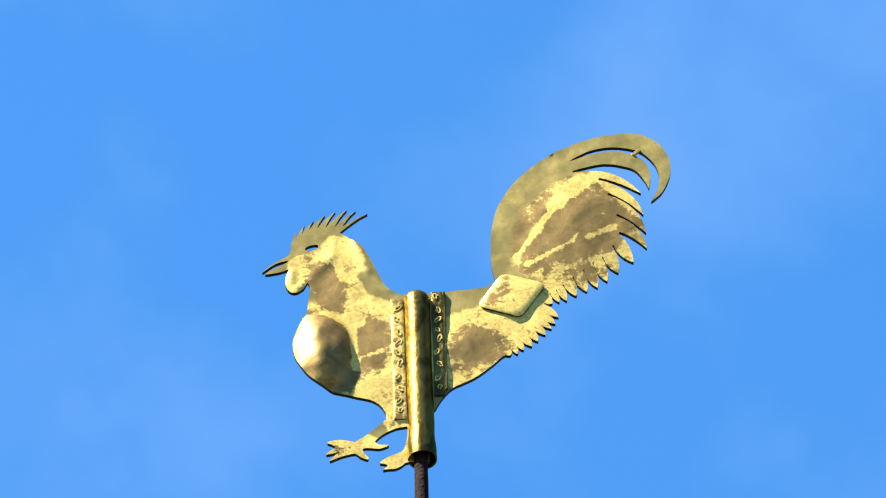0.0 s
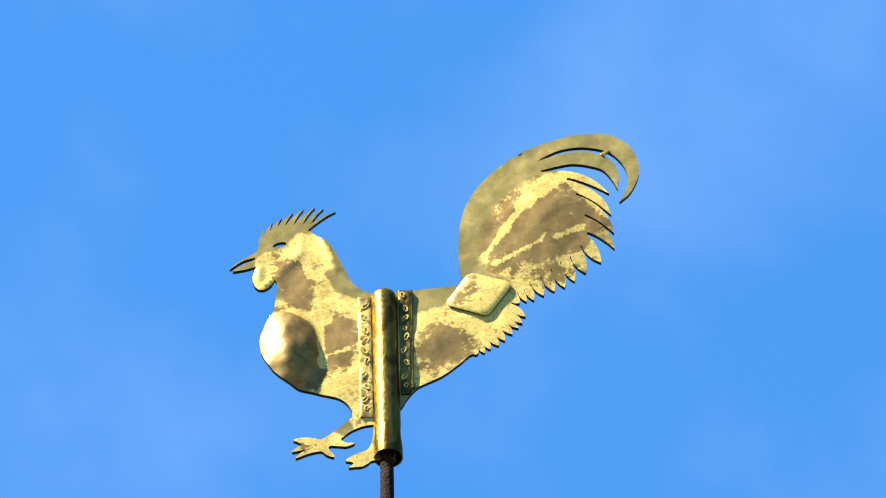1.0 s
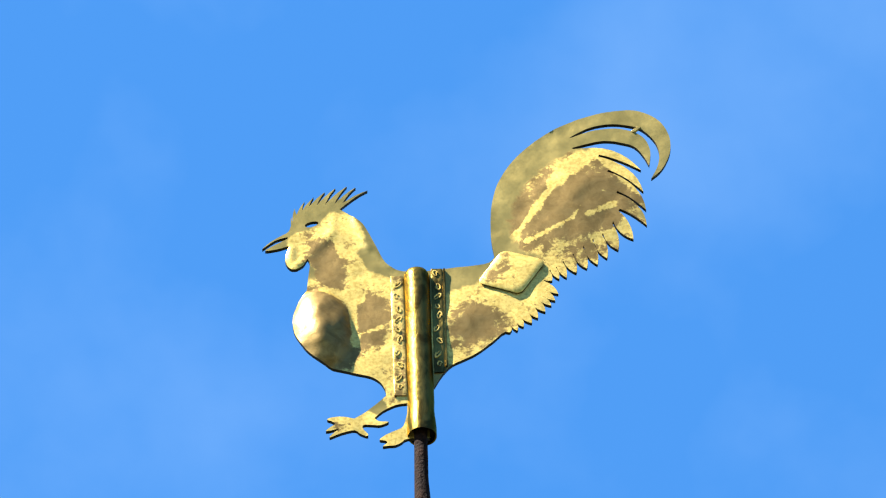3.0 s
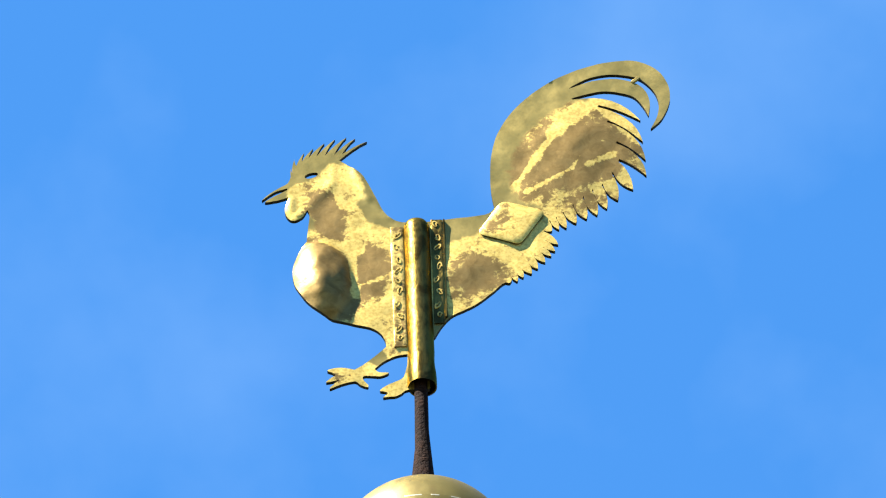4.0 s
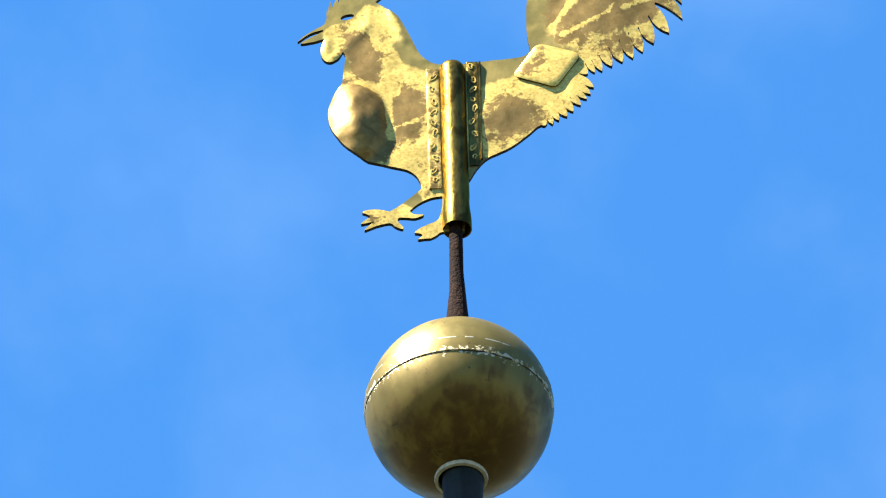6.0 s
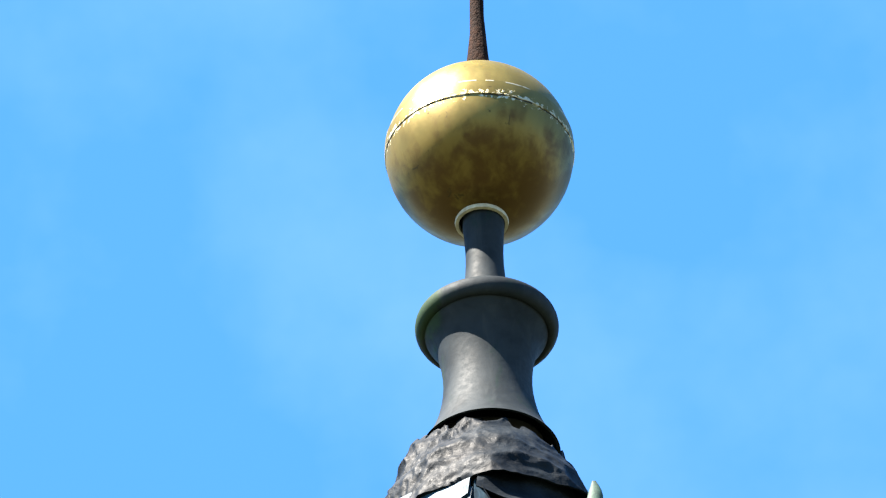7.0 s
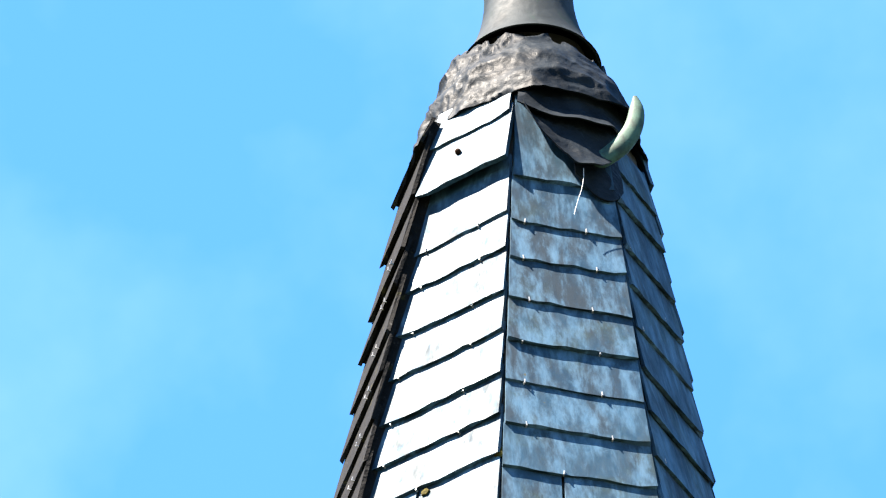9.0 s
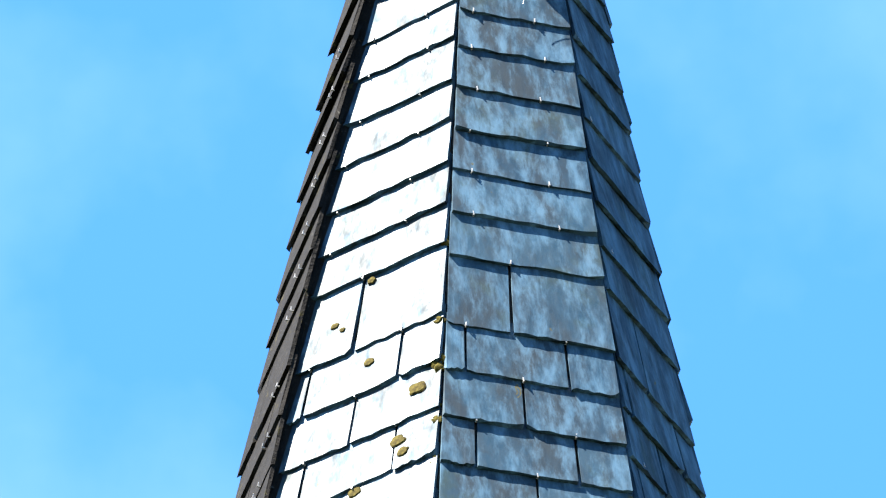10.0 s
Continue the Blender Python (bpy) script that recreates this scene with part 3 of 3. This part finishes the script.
for name, x, low, high, w, seed in (("strap", -0.044, 0.80, 1.245, 0.034, 1.0), ("strap", 0.064, 0.885, 1.270, 0.030, 5.0)):
    # right band: browner gilt and higher worn carry the sleeve's shade on it
    st = part(name, strap(x, low, high, w, seed), GILT if x < 0 else TUBE, vane, "embossed gilded band with scrolls")
    st.data.attributes.new("leaf", "FLOAT", "POINT").data.foreach_set("value", [0.5] * len(st.data.vertices))
    st.data.attributes.new("worn", "FLOAT", "POINT").data.foreach_set("value", [-0.08 if x < 0 else 0.32] * len(st.data.vertices))
    curl = None
    n = int((high - low) / 0.042)
    for i in range(n):
        if curl is None:
            curl = part("scroll", scroll(), GILT, st)
            curl.data.attributes.new("leaf", "FLOAT", "POINT").data.foreach_set("value", [0.5] * len(curl.data.vertices))
            curl.data.attributes.new("worn", "FLOAT", "POINT").data.foreach_set("value", [-0.3] * len(curl.data.vertices))
            s = curl
        else:
            s = new("scroll", curl.data)
            s.parent = st
        zc = low + 0.03 + i * 0.042 + 0.006 * math.sin(i * 5.1)
        s.matrix_basis = pose(x + 0.004 * math.sin(i * 3.7), -0.0090 - 0.006 * noise.noise((x * 7, zc * 7, 0.3)), zc - VZ, 0, 180 * (i % 2) + 40 * math.sin(i * 2.3), 0) @ Matrix.Diagonal((1, 1, 0.8 + 0.5 * abs(math.sin(i * 1.9)), 1))
bm = bmesh.new()
box(bm, (0.0055, 0.012, 0.365), pose(0.0835, -0.0045, 1.088 - VZ, 0, 0.3, 0))
bmesh.ops.bevel(bm, geom=bm.edges[:], offset=0.002, segments=2, affect="EDGES")
part("seam_rail", bm, TUBE, vane, "raised vertical seam")

# ---- rod and ball ----
rod = thing("vane_rod", (0, 0, ZB + 0.235), "rusty wrought-iron rod thickening towards the ball", "rod")
bm = lathe([(0.0300, 0.232), (0.0315, 0.26), (0.0305, 0.31), (0.0265, 0.36), (0.0215, 0.43), (0.0190, 0.50), (0.0182, 0.58), (0.0180, 0.74)], 28, 0.009, 0.0, 0.0035, 3.0)
for v in bm.verts:
    v.co.z -= 0.235
part("shaft", bm, RUST, rod)

ball = thing("spire_ball", (0, 0, ZB - 0.25), "old gold-painted metal ball with a flaking seam", "ball")


def half_ball(lo, hi, r, n=22):
    return [(r * math.cos(radians(lo + (hi - lo) * i / n)), r * math.sin(radians(lo + (hi - lo) * i / n)) + 0.25) for i in range(n + 1)]


def ball_part(name, prof, m, label=""):
    bm = lathe(prof, 96)
    for v in bm.verts:
        v.co.z -= 0.25
    ob = part(name, bm, m, ball, label)
    ob.location.z = 0.25
    return ob


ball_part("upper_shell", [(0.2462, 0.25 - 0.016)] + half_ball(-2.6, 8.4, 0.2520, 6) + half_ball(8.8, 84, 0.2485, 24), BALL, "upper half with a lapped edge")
ball_part("lower_shell", half_ball(-76.0, -3.2, 0.2495, 26) + [(0.2450, 0.25 - 0.010)], BALL, "brown-stained lower half with its dark underside painted in")
bm = lathe([(0.0605, 0.014), (0.068, 0.013), (0.0715, 0.005), (0.070, -0.003), (0.0615, -0.004), (0.0600, 0.004), (0.0605, 0.014)], 56)
part("collar", bm, PALE, ball, "pale ring where the neck meets the ball")

# ---- finial under the ball ----
finial = thing("spire_finial", (0, 0, ZB - 1.06), "turned grey zinc finial with a bulging ring", "finial")
FZ = -1.06


def fin(name, prof, label="", n=72, x0=0.004):
    bm = lathe([(r, z - FZ) for r, z in prof], n, 0.0, x0)
    return part(name, bm, ZINC, finial, label)


fin("neck", [(0.0560, -0.16), (0.0570, -0.215), (0.0550, -0.265), (0.0520, -0.31), (0.0500, -0.36), (0.0505, -0.40), (0.0530, -0.44), (0.0575, -0.48), (0.0635, -0.52), (0.071, -0.55), (0.084, -0.580)])
RIM = [(0.1665 + 0.0225 * math.sin(radians(a)), -0.620 + 0.029 * math.cos(radians(a))) for a in range(-10, 187, 14)]
fin("ring", [(0.058, -0.550), (0.085, -0.566), (0.125, -0.580), (0.152, -0.588)] + RIM + [(0.160, -0.646)], "wide rounded rim")
fin("bowl_and_skirt", [(0.150, -0.630), (0.1640, -0.642), (0.1600, -0.652), (0.1490, -0.668), (0.1375, -0.690), (0.1280, -0.718), (0.1215, -0.752), (0.1175, -0.790), (0.1165, -0.828), (0.1185, -0.862), (0.1240, -0.902), (0.1335, -0.947), (0.1480, -0.992), (0.1650, -1.030), (0.1800, -1.055), (0.1845, -1.062), (0.175, -1.060), (0.13, -0.99)], "bowl drawn in to a throat and flared again below", 72, 0.0015)


# ---- the slated spire ----
spire = thing("church_spire", (0, 0, ZB + SPIRE_LOW), "steep eight-sided spire covered in weathered grey slates", "spire")
up = Vector((0, 0, -SPIRE_LOW))


def under(k, z, u, out):
    """A point on side k: u runs from ridge k (0) to ridge k+1 (1), out stands off the side."""
    a, b = ridge(k, z), ridge(k + 1, z)
    m = radians(TURN0 + 45 * k + 22.5)
    slope = 0.1557 * math.cos(radians(22.5))
    nrm = Vector((math.sin(m), -math.cos(m), slope)).normalized()
    return a.lerp(b, u) + nrm * out


sides = {}
for k in range(-4, 4):
    bm = bmesh.new()
    zs = [-1.20, -1.30, -1.40, -1.6, -2.4, -4, -7, SPIRE_LOW]
    rows = []
    for i, z in enumerate(zs):
        s = {-1.20: 0.6, -1.30: 0.85}.get(z, 1.0)
        q = []
        for u in (0.0, 1.0):
            p = ridge(k + u, z)
            q.append(Vector((hub(z) + (p.x - hub(z)) * s, p.y * s, z)))
        rows.append([bm.verts.new(p + up) for p in q] + [bm.verts.new(Vector((hub(z) + (p.x - hub(z)) * 0.85, p.y * 0.85, z)) + up) for p in q])
    for a, b in zip(rows, rows[1:]):
        bm.faces.new((a[0], a[1], b[1], b[0]))
        bm.faces.new((a[2], b[2], b[3], a[3]))
    bm.faces.new((rows[-1][0], rows[-1][1], rows[-1][3], rows[-1][2]))
    sides[k] = part("roof_side", bm, BOARD, spire, "", False)


def slate_shape(verts, faces, k, z0, z1, u0, u1, thick, lift, rnd, n=5, ends=(0.0, 0.0), skew=0.0, head=0.003):
    """One slate from its hidden head z0 down to its free edge z1, tilted out at the foot, with a chipped edge."""
    base = len(verts)
    width = (ridge(k + 1, z1) - ridge(k, z1)).length
    gap = 0.0042 / width
    cant = rnd.uniform(-0.004, 0.004)
    for layer in (0, 1):
        for row, z, out in ((0, z0, head), (1, z1, lift)):
            for i in range(n + 1):
                t = i / n
                wu0, wu1 = u0 + gap - ends[0] / width, u1 - gap + ends[1] / width
                u = wu0 + (wu1 - wu0) * t
                zz = z
                if row:
                    zz += rnd.uniform(-0.0045, 0.0045) * (1 if layer else 0.6) + cant * (t - 0.5) + (rnd.choice((0, 0, 0.008)) if i in (0, n) else 0)
                    u += rnd.uniform(-0.0025, 0.0025) / width
                verts.append(under(k, zz + skew * (1 - u), u, out + layer * (thick[row] if isinstance(thick, tuple) else thick)) + up)
    m = n + 1
    f = lambda layer, row, i: base + (layer * 2 + row) * m + i
    for i in range(n):
        faces.append((f(1, 0, i), f(1, 0, i + 1), f(1, 1, i + 1), f(1, 1, i)))
        faces.append((f(0, 0, i), f(0, 1, i), f(0, 1, i + 1), f(0, 0, i + 1)))
        faces.append((f(0, 1, i), f(1, 1, i), f(1, 1, i + 1), f(0, 1, i + 1)))
    faces.append((f(0, 0, 0), f(1, 0, 0), f(1, 1, 0), f(0, 1, 0)))
    faces.append((f(0, 0, n), f(0, 1, n), f(1, 1, n), f(1, 0, n)))


def mesh_of(name, verts, faces, material=SLATE):
    me = bpy.data.meshes.new(name)
    me.from_pydata(verts, [], faces)
    me.materials.append(material)
    me.update()
    return me


# feet of the courses, and the joints of the courses that have more than one slate
LEFT_ROWS = [-1.377, -1.488, -1.682, -1.872, -2.009, -2.175, -2.325, -2.491, -2.642, -2.789, -3.052, -3.225, -3.395, -3.565, -3.732, -3.897, -4.067, -4.237]
RIGHT_ROWS = [-1.50, -1.60, -1.731, -1.905, -2.046, -2.203, -2.362, -2.516, -2.675, -2.834, -3.090, -3.258, -3.430, -3.596, -3.765, -3.93, -4.10, -4.27]
JOINTS = {10: (0.40,), 11: (0.11, 0.73), 12: (0.455,), 13: (0.18, 0.74), 14: (0.51,), 15: (0.24, 0.70), 16: (0.46,), 17: (0.2, 0.72)}
for k in (-2, -1, 0, 1):
    rnd = random.Random(40 + k)
    rows = LEFT_ROWS if k < 0 else RIGHT_ROWS
    for j in range(1, len(rows)):
        shift = {-2: -0.030, -1: 0.0, 0: 0.0, 1: -0.012}[k]
        z1, z0 = rows[j] + shift, rows[j - 1] + shift
        cuts = [0.0] + [c + (rnd.uniform(-0.06, 0.06) if k in (-2, 1) else 0.0) for c in JOINTS.get(j, ())] + [1.0]
        big = k == -1 and j == 2
        if k == 0 and j == 1:
            continue
        if k == 0 and j == 2:
            z0 = -1.45
        for a, b in zip(cuts, cuts[1:]):
            vs, fs = [], []
            over = (0.006 if a == 0.0 else 0.0, {-2: 0.046, -1: 0.006, 1: 0.004}.get(k, 0.016) if b == 1.0 else 0.0)
            if a == 0.0 and k >= 0:
                over = (0.006 if k == 0 else -0.014, over[1])
            if big:
                over = (0.0, 0.012)
            lift = 0.040 if big else rnd.uniform(0.020, 0.027) * {-1: 0.70, 1: 0.72}.get(k, 0.62) + (0.006 if k == -1 and j == 1 else 0.0) 
            thick = 0.014 if big else rnd.uniform(0.009, 0.012)
            if k == -2:               # slating of the left side, bedded thick, shade put into its colour
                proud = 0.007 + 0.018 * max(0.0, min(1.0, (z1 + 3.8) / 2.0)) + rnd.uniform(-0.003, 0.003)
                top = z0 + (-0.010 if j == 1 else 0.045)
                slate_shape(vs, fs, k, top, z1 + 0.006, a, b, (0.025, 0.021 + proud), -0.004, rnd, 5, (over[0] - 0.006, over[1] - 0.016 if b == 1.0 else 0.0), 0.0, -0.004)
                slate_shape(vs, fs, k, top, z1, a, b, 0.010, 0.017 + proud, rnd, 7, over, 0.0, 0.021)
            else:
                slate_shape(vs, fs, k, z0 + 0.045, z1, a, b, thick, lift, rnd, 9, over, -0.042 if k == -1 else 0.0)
            ob = new("slate", mesh_of("slate", vs, fs, SHADED_MOSSY if k == -2 else SLATE))
            ob.parent = sides[k]
# the courses of the sides turned away and those further down
vs, fs, shaded_faces = [], [], []
rnd = random.Random(7)
for k in range(-4, 4):
    z = -4.27 if -2 <= k <= 1 else -1.33
    while z > SPIRE_LOW + 0.2:
        z1 = z - 0.168
        w = (ridge(k + 1, z1) - ridge(k, z1)).length
        n = max(1, round(w / 0.28))
        o = 0.35 / n * rnd.random()
        cuts = [0.0] + [(i + 0.25) / n + o * 0.5 for i in range(n) if 0.04 < (i + 0.25) / n + o * 0.5 < 0.96 and n > 1] + [1.0]
        for a, b in zip(cuts, cuts[1:]):
            slate_shape(vs, fs, k, z + 0.045, z1, a, b, 0.009, rnd.uniform(0.017, 0.024), rnd, 2, (0.01 if a == 0 else 0, 0.01 if b == 1 else 0))
        z = z1
    # sides -3 and -2 take the slate with the shade in its colour
    shaded_faces += [1 if k in (-3, -2) else 0] * (len(fs) - len(shaded_faces))
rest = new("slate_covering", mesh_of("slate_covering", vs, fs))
rest.data.materials.append(SHADED_MOSSY)
rest.data.polygons.foreach_set("material_index", shaded_faces)
rest.parent = spire
tagged(rest, "weathered grey slate covering", kind="stuff")


def slate_hook():
    """A bent wire that holds the free edge of a slate."""
    bm = bmesh.new()
    box(bm, (0.0035, 0.003, 0.015), pose(0, 0.001, 0.004))
    box(bm, (0.0045, 0.012, 0.004), pose(0, 0.004, -0.006))
    return bm


HOOK = None
rnd = random.Random(11)
for k in (-2, -1, 0, 1):
    rows = LEFT_ROWS if k < 0 else RIGHT_ROWS
    for j in range(3, len(rows)):
        z1 = rows[j]
        spots = JOINTS.get(j + 1, ()) or (0.13 + rnd.uniform(-0.03, 0.05), 0.72 + rnd.uniform(-0.06, 0.05))
        if k == -2:
            z1, spots = z1 - 0.030, (0.90, 0.80)
        for u in spots:
            if k == 1 and rnd.random() < 0.3:
                continue
            if HOOK is None:
                HOOK = part("slate_hook", slate_hook(), WIRE, sides[k], "", False)
                ob = HOOK
            else:
                ob = new("slate_hook", HOOK.data)
                ob.parent = sides[k]
            ob.matrix_basis = Matrix.Translation(under(k, z1 - (0.042 * (1 - u) if k == -1 else 0.0), u, 0.040 + 0.018 * max(0.0, min(1.0, (z1 + 3.8) / 2.0)) if k == -2 else 0.026) + up) @ pose(0, 0, 0, 0, rnd.uniform(-8, 8), TURN0 + 45 * k + 22.5) @ pose(0, 0, 0, -8, 0, 0) @ Matrix.Scale(0.75, 4)


def moss_tuft(size, seed):
    bm = bmesh.new()
    bmesh.ops.create_icosphere(bm, subdivisions=2, radius=size)
    for v in bm.verts:
        v.co *= 1 + 0.8 * noise.noise(v.co * 120 + Vector((seed, 0, 0)))
        v.co.y *= 0.4
    return bm


rnd = random.Random(5)
for i in range(16):
    z = rnd.choice((-2.79, -3.05, -3.06, -3.23, -3.25, -3.40, -3.42, -3.57, -3.6)) + rnd.uniform(-0.03, 0.03)
    ob = part("moss_tuft", moss_tuft(rnd.uniform(0.006, 0.014), i), MOSS, sides[-1], "small yellow-green moss tuft" if i == 0 else "")
    ob.location = under(-1, z, 1.0 - rnd.uniform(0, 0.03), 0.016) + up



def lichen(size, seed):
    """A flat crusty spot with a ragged rim."""
    bm = bmesh.new()
    n = 22
    rings = []
    for f, y in ((1.0, 0.0), (0.85, -0.003), (0.4, -0.0035)):
        rings.append([bm.verts.new((f * size * (1 + 0.35 * noise.noise((math.cos(2 * math.pi * i / n) * 1.3 + seed, math.sin(2 * math.pi * i / n) * 1.3, 0))) * math.cos(2 * math.pi * i / n), y,
                                    f * size * (1 + 0.35 * noise.noise((math.cos(2 * math.pi * i / n) * 1.3 + seed, math.sin(2 * math.pi * i / n) * 1.3, 0))) * math.sin(2 * math.pi * i / n))) for i in range(n)])
    for p, q in zip(rings, rings[1:]):
        for i in range(n):
            bm.faces.new((p[i], p[(i + 1) % n], q[(i + 1) % n], q[i]))
    bm.faces.new(rings[-1])
    return bm


def slate_front(z, rows):
    """How far the face of a course stands off the boarding at height z."""
    for a, b in zip(rows, rows[1:]):
        if b < z <= a:
            return 0.003 + 0.0135 * (a + 0.045 - z) / (a + 0.045 - b) + 0.0115
    return 0.03


for u, z, size in ((0.52, -3.14, 0.016), (0.86, -3.30, 0.024), (0.76, -3.47, 0.022), (0.80, -3.52, 0.018), (0.46, -2.83, 0.013), (0.24, -2.96, 0.012), (0.30, -2.985, 0.009), (0.52, -3.60, 0.02)):
    ob = part("lichen", lichen(size, u * 40), LICHEN, sides[-1], "", False)
    ob.matrix_basis = Matrix.Translation(under(-1, z, u, slate_front(z + 0.042 * (1 - u), LEFT_ROWS)) + up) @ pose(0, 0, 0, 0, 0, TURN0 - 22.5) @ pose(0, 0, 0, -14, 0, 0)

# ---- crumpled lead over the head of the spire ----
flash = thing("lead_flashing", (0, 0, ZB - 1.7), "crumpled grey lead flashing dressed over the spire's head", "flashing")


def lead_base(a, z, out):
    """Distance from the axis of the dressed lead at bearing a: round at the head, eight-sided below."""
    local = (a - TURN0) % 45 - 22.5
    flat = 0.5 * math.cos(radians(22.5)) / math.cos(radians(local)) + 0.485
    r = reach(z) * flat + out - 0.012 * max(0.0, -math.sin(radians(a)))
    broad = abs(math.sin(radians(a))) ** 2
    return min(r, 0.148 + 0.037 * broad + max(0.0, -1.05 - z) * (0.66 - 0.29 * broad))


def fold(x, y, s):
    """Sharp crests between soft hollows, about -0.5 to 0.5."""
    return 0.5 - 2.4 * abs(noise.noise((x + s, y, s * 1.7)))


def lead_sheet(a0, a1, top, low, out, n, rows, seed, crumple, lip=0.0, lip_from=-400.0, lip_to=62.0, inset=0.0):
    """A dressed sheet between two bearings; top(a) and low(a) give its edges, lip lifts the free edge."""
    bm = bmesh.new()
    grid = []
    for j in range(rows + 1):
        row = []
        for i in range(n + 1):
            a = a0 + (a1 - a0) * i / n
            t = j / rows
            z = top(a) + (low(a) - top(a)) * t
            r = lead_base(a, z, out) - inset + lip * t ** 2.5 * max(0.0, min(1.0, (a - lip_from) / 10, (lip_to - a) / 18))
            sunny = max(0.0, min(1.0, (-a - 2) / 10))
            r += crumple * (1.7 * fold(a * 0.032, z * 8, seed) + 0.8 * noise.noise((a * 0.05 + seed, z * 8, 1.0)) + (0.26 + 0.30 * sunny) * fold(a * 0.11, z * 24, seed + 3) + (0.07 + 0.12 * sunny) * fold(a * 0.26, z * 58, seed + 7))
            row.append(bm.verts.new((hub(z) + r * math.sin(radians(a)), -r * math.cos(radians(a)), z + 1.7)))
        grid.append(row)
    for p, q in zip(grid, grid[1:]):
        for i in range(n):
            bm.faces.new((p[i], p[i + 1], q[i + 1], q[i]))
    ret = bmesh.ops.extrude_face_region(bm, geom=bm.faces[:])
    for v in [g for g in ret["geom"] if isinstance(g, bmesh.types.BMVert)]:
        d = Vector((v.co.x - hub(v.co.z - 1.7), v.co.y, 0))
        v.co -= d.normalized() * 0.006
    return bm


wave = lambda a, s, amp: amp * noise.noise((a * 0.06 + s, s, 0.0))
part("underlay", lead_sheet(-180, 180, lambda a: -1.03, lambda a: -1.36, 0.018, 120, 12, 1.0, 0.0, 0.0, -400.0, 62.0, 0.034), BOARD, flash, "dark underlay")
part("cap", lead_sheet(-180, 180, lambda a: -1.080 - 0.09 * max(0.0, min(1.0, (a - 12) / 30, (95 - a) / 30)) + wave(a * 2.4, 2.0, 0.07), lambda a: -1.408 + wave(a, 4.0, 0.012), 0.034, 400, 52, 2.0, 0.0100, 0.036, -6.0, 74.0), LEAD, flash, "crumpled lead cap")
part("apron", lead_sheet(-2.5, 60, lambda a: -1.37, lambda a: -1.474 - 0.052 * math.sin(math.pi * min(1, max(0, (a + 4) / 56))) + wave(a, 7.0, 0.016), 0.034, 90, 22, 8.0, 0.0055, 0.032, -400.0, 56.0), LEAD, flash)
part("flap", lead_sheet(0, 50, lambda a: -1.42, lambda a: -1.478 - 0.220 * max(0.0, math.sin(math.pi * min(1.0, a / 50))) ** 0.85 + wave(a * 2, 9.0, 0.014), 0.030, 90, 26, 15.0, 0.0055, 0.050, -400.0, 46.0), LEAD, flash, "torn hanging flap")
# added sheet, shaped like the shadow below flap and hook
part("shadow_piece", lead_sheet(23, 47, lambda a: -1.50, lambda a: -1.70 - 0.07 * math.sin(math.pi * min(1, max(0, (a - 23) / 24))) + wave(a, 3.0, 0.012), 0.030, 40, 14, 21.0, 0.003), LEAD, flash, "lead piece added for the dark shadow under the hook")
# nail in the lifted slate
nail = thing("slate_nail", under(-1, -1.585, 0.42, 0.040) + Vector((0, 0, ZB)), "rusty nail through a lifted slate", "nail")
bm = bmesh.new()
bmesh.ops.create_uvsphere(bm, u_segments=12, v_segments=8, radius=0.009)
part("head", bm, RUST, nail)

# ---- roof hook ----
hook = thing("roof_hook", Vector((0.178, -0.262, ZB - 1.607)), "pale green patinated roof hook curving up from the lead", "hook")


def horn():
    """A tapered crescent that leaves the roof sideways and turns up."""
    bm = bmesh.new()
    rows = []
    n, m = 20, 14
    for i in range(n + 1):
        t = i / n
        c = Vector((-0.066, -0.010, -0.042)) * (1 - t) ** 2 + Vector((0.112, -0.014, 0.030)) * 2 * t * (1 - t) + Vector((0.088, 0.0, 0.212)) * t * t
        way = (Vector((0.112, -0.014, 0.030)) - Vector((-0.066, -0.010, -0.042))) * (1 - t) + (Vector((0.088, 0, 0.212)) - Vector((0.112, -0.014, 0.030))) * t
        side = way.cross(Vector((0, 1, 0))).normalized()
        w = (0.014 * (1 - t) + 0.008 + 0.0125 * math.sin(math.pi * min(1.0, t * 0.86)) ** 0.8) * min(1.0, (1.02 - t) * 7) ** 0.5
        rows.append([bm.verts.new(c + side * w * math.cos(b) + Vector((0, w * 0.62 * math.sin(b) + 0.0012 * noise.noise((t * 9, b, 2.0)), 0))) for b in (2 * math.pi * j / m for j in range(m))])
    for p, q in zip(rows, rows[1:]):
        for j in range(m):
            bm.faces.new((p[j], p[(j + 1) % m], q[(j + 1) % m], q[j]))
    bm.faces.new(rows[0])
    bm.faces.new(rows[-1])
    return bm


part("horn", horn(), PATINA, hook)

# ---- a stray wire hanging from the lead ----
strand = thing("stray_wire", Vector((0.127, -0.345, ZB - 1.73)), "thin pale stray wire hanging below the torn lead", "wire")
bm = bmesh.new()
rows = []
for i in range(13):
    t = i / 12
    c = Vector((-0.024 * t + 0.004 * math.sin(t * 5), -0.010 * t + 0.004 * math.sin(t * 3), -0.162 * t + 0.025))
    rows.append([bm.verts.new(c + Vector((0.0009 * math.cos(b), 0.0009 * math.sin(b), 0))) for b in (0, 1.571, 3.142, 4.712)])
for p, q in zip(rows, rows[1:]):
    for i in range(4):
        bm.faces.new((p[i], p[(i + 1) % 4], q[(i + 1) % 4], q[i]))
bm.faces.new(rows[0])
bm.faces.new(rows[-1])
part("strand", bm, WIRE, strand)
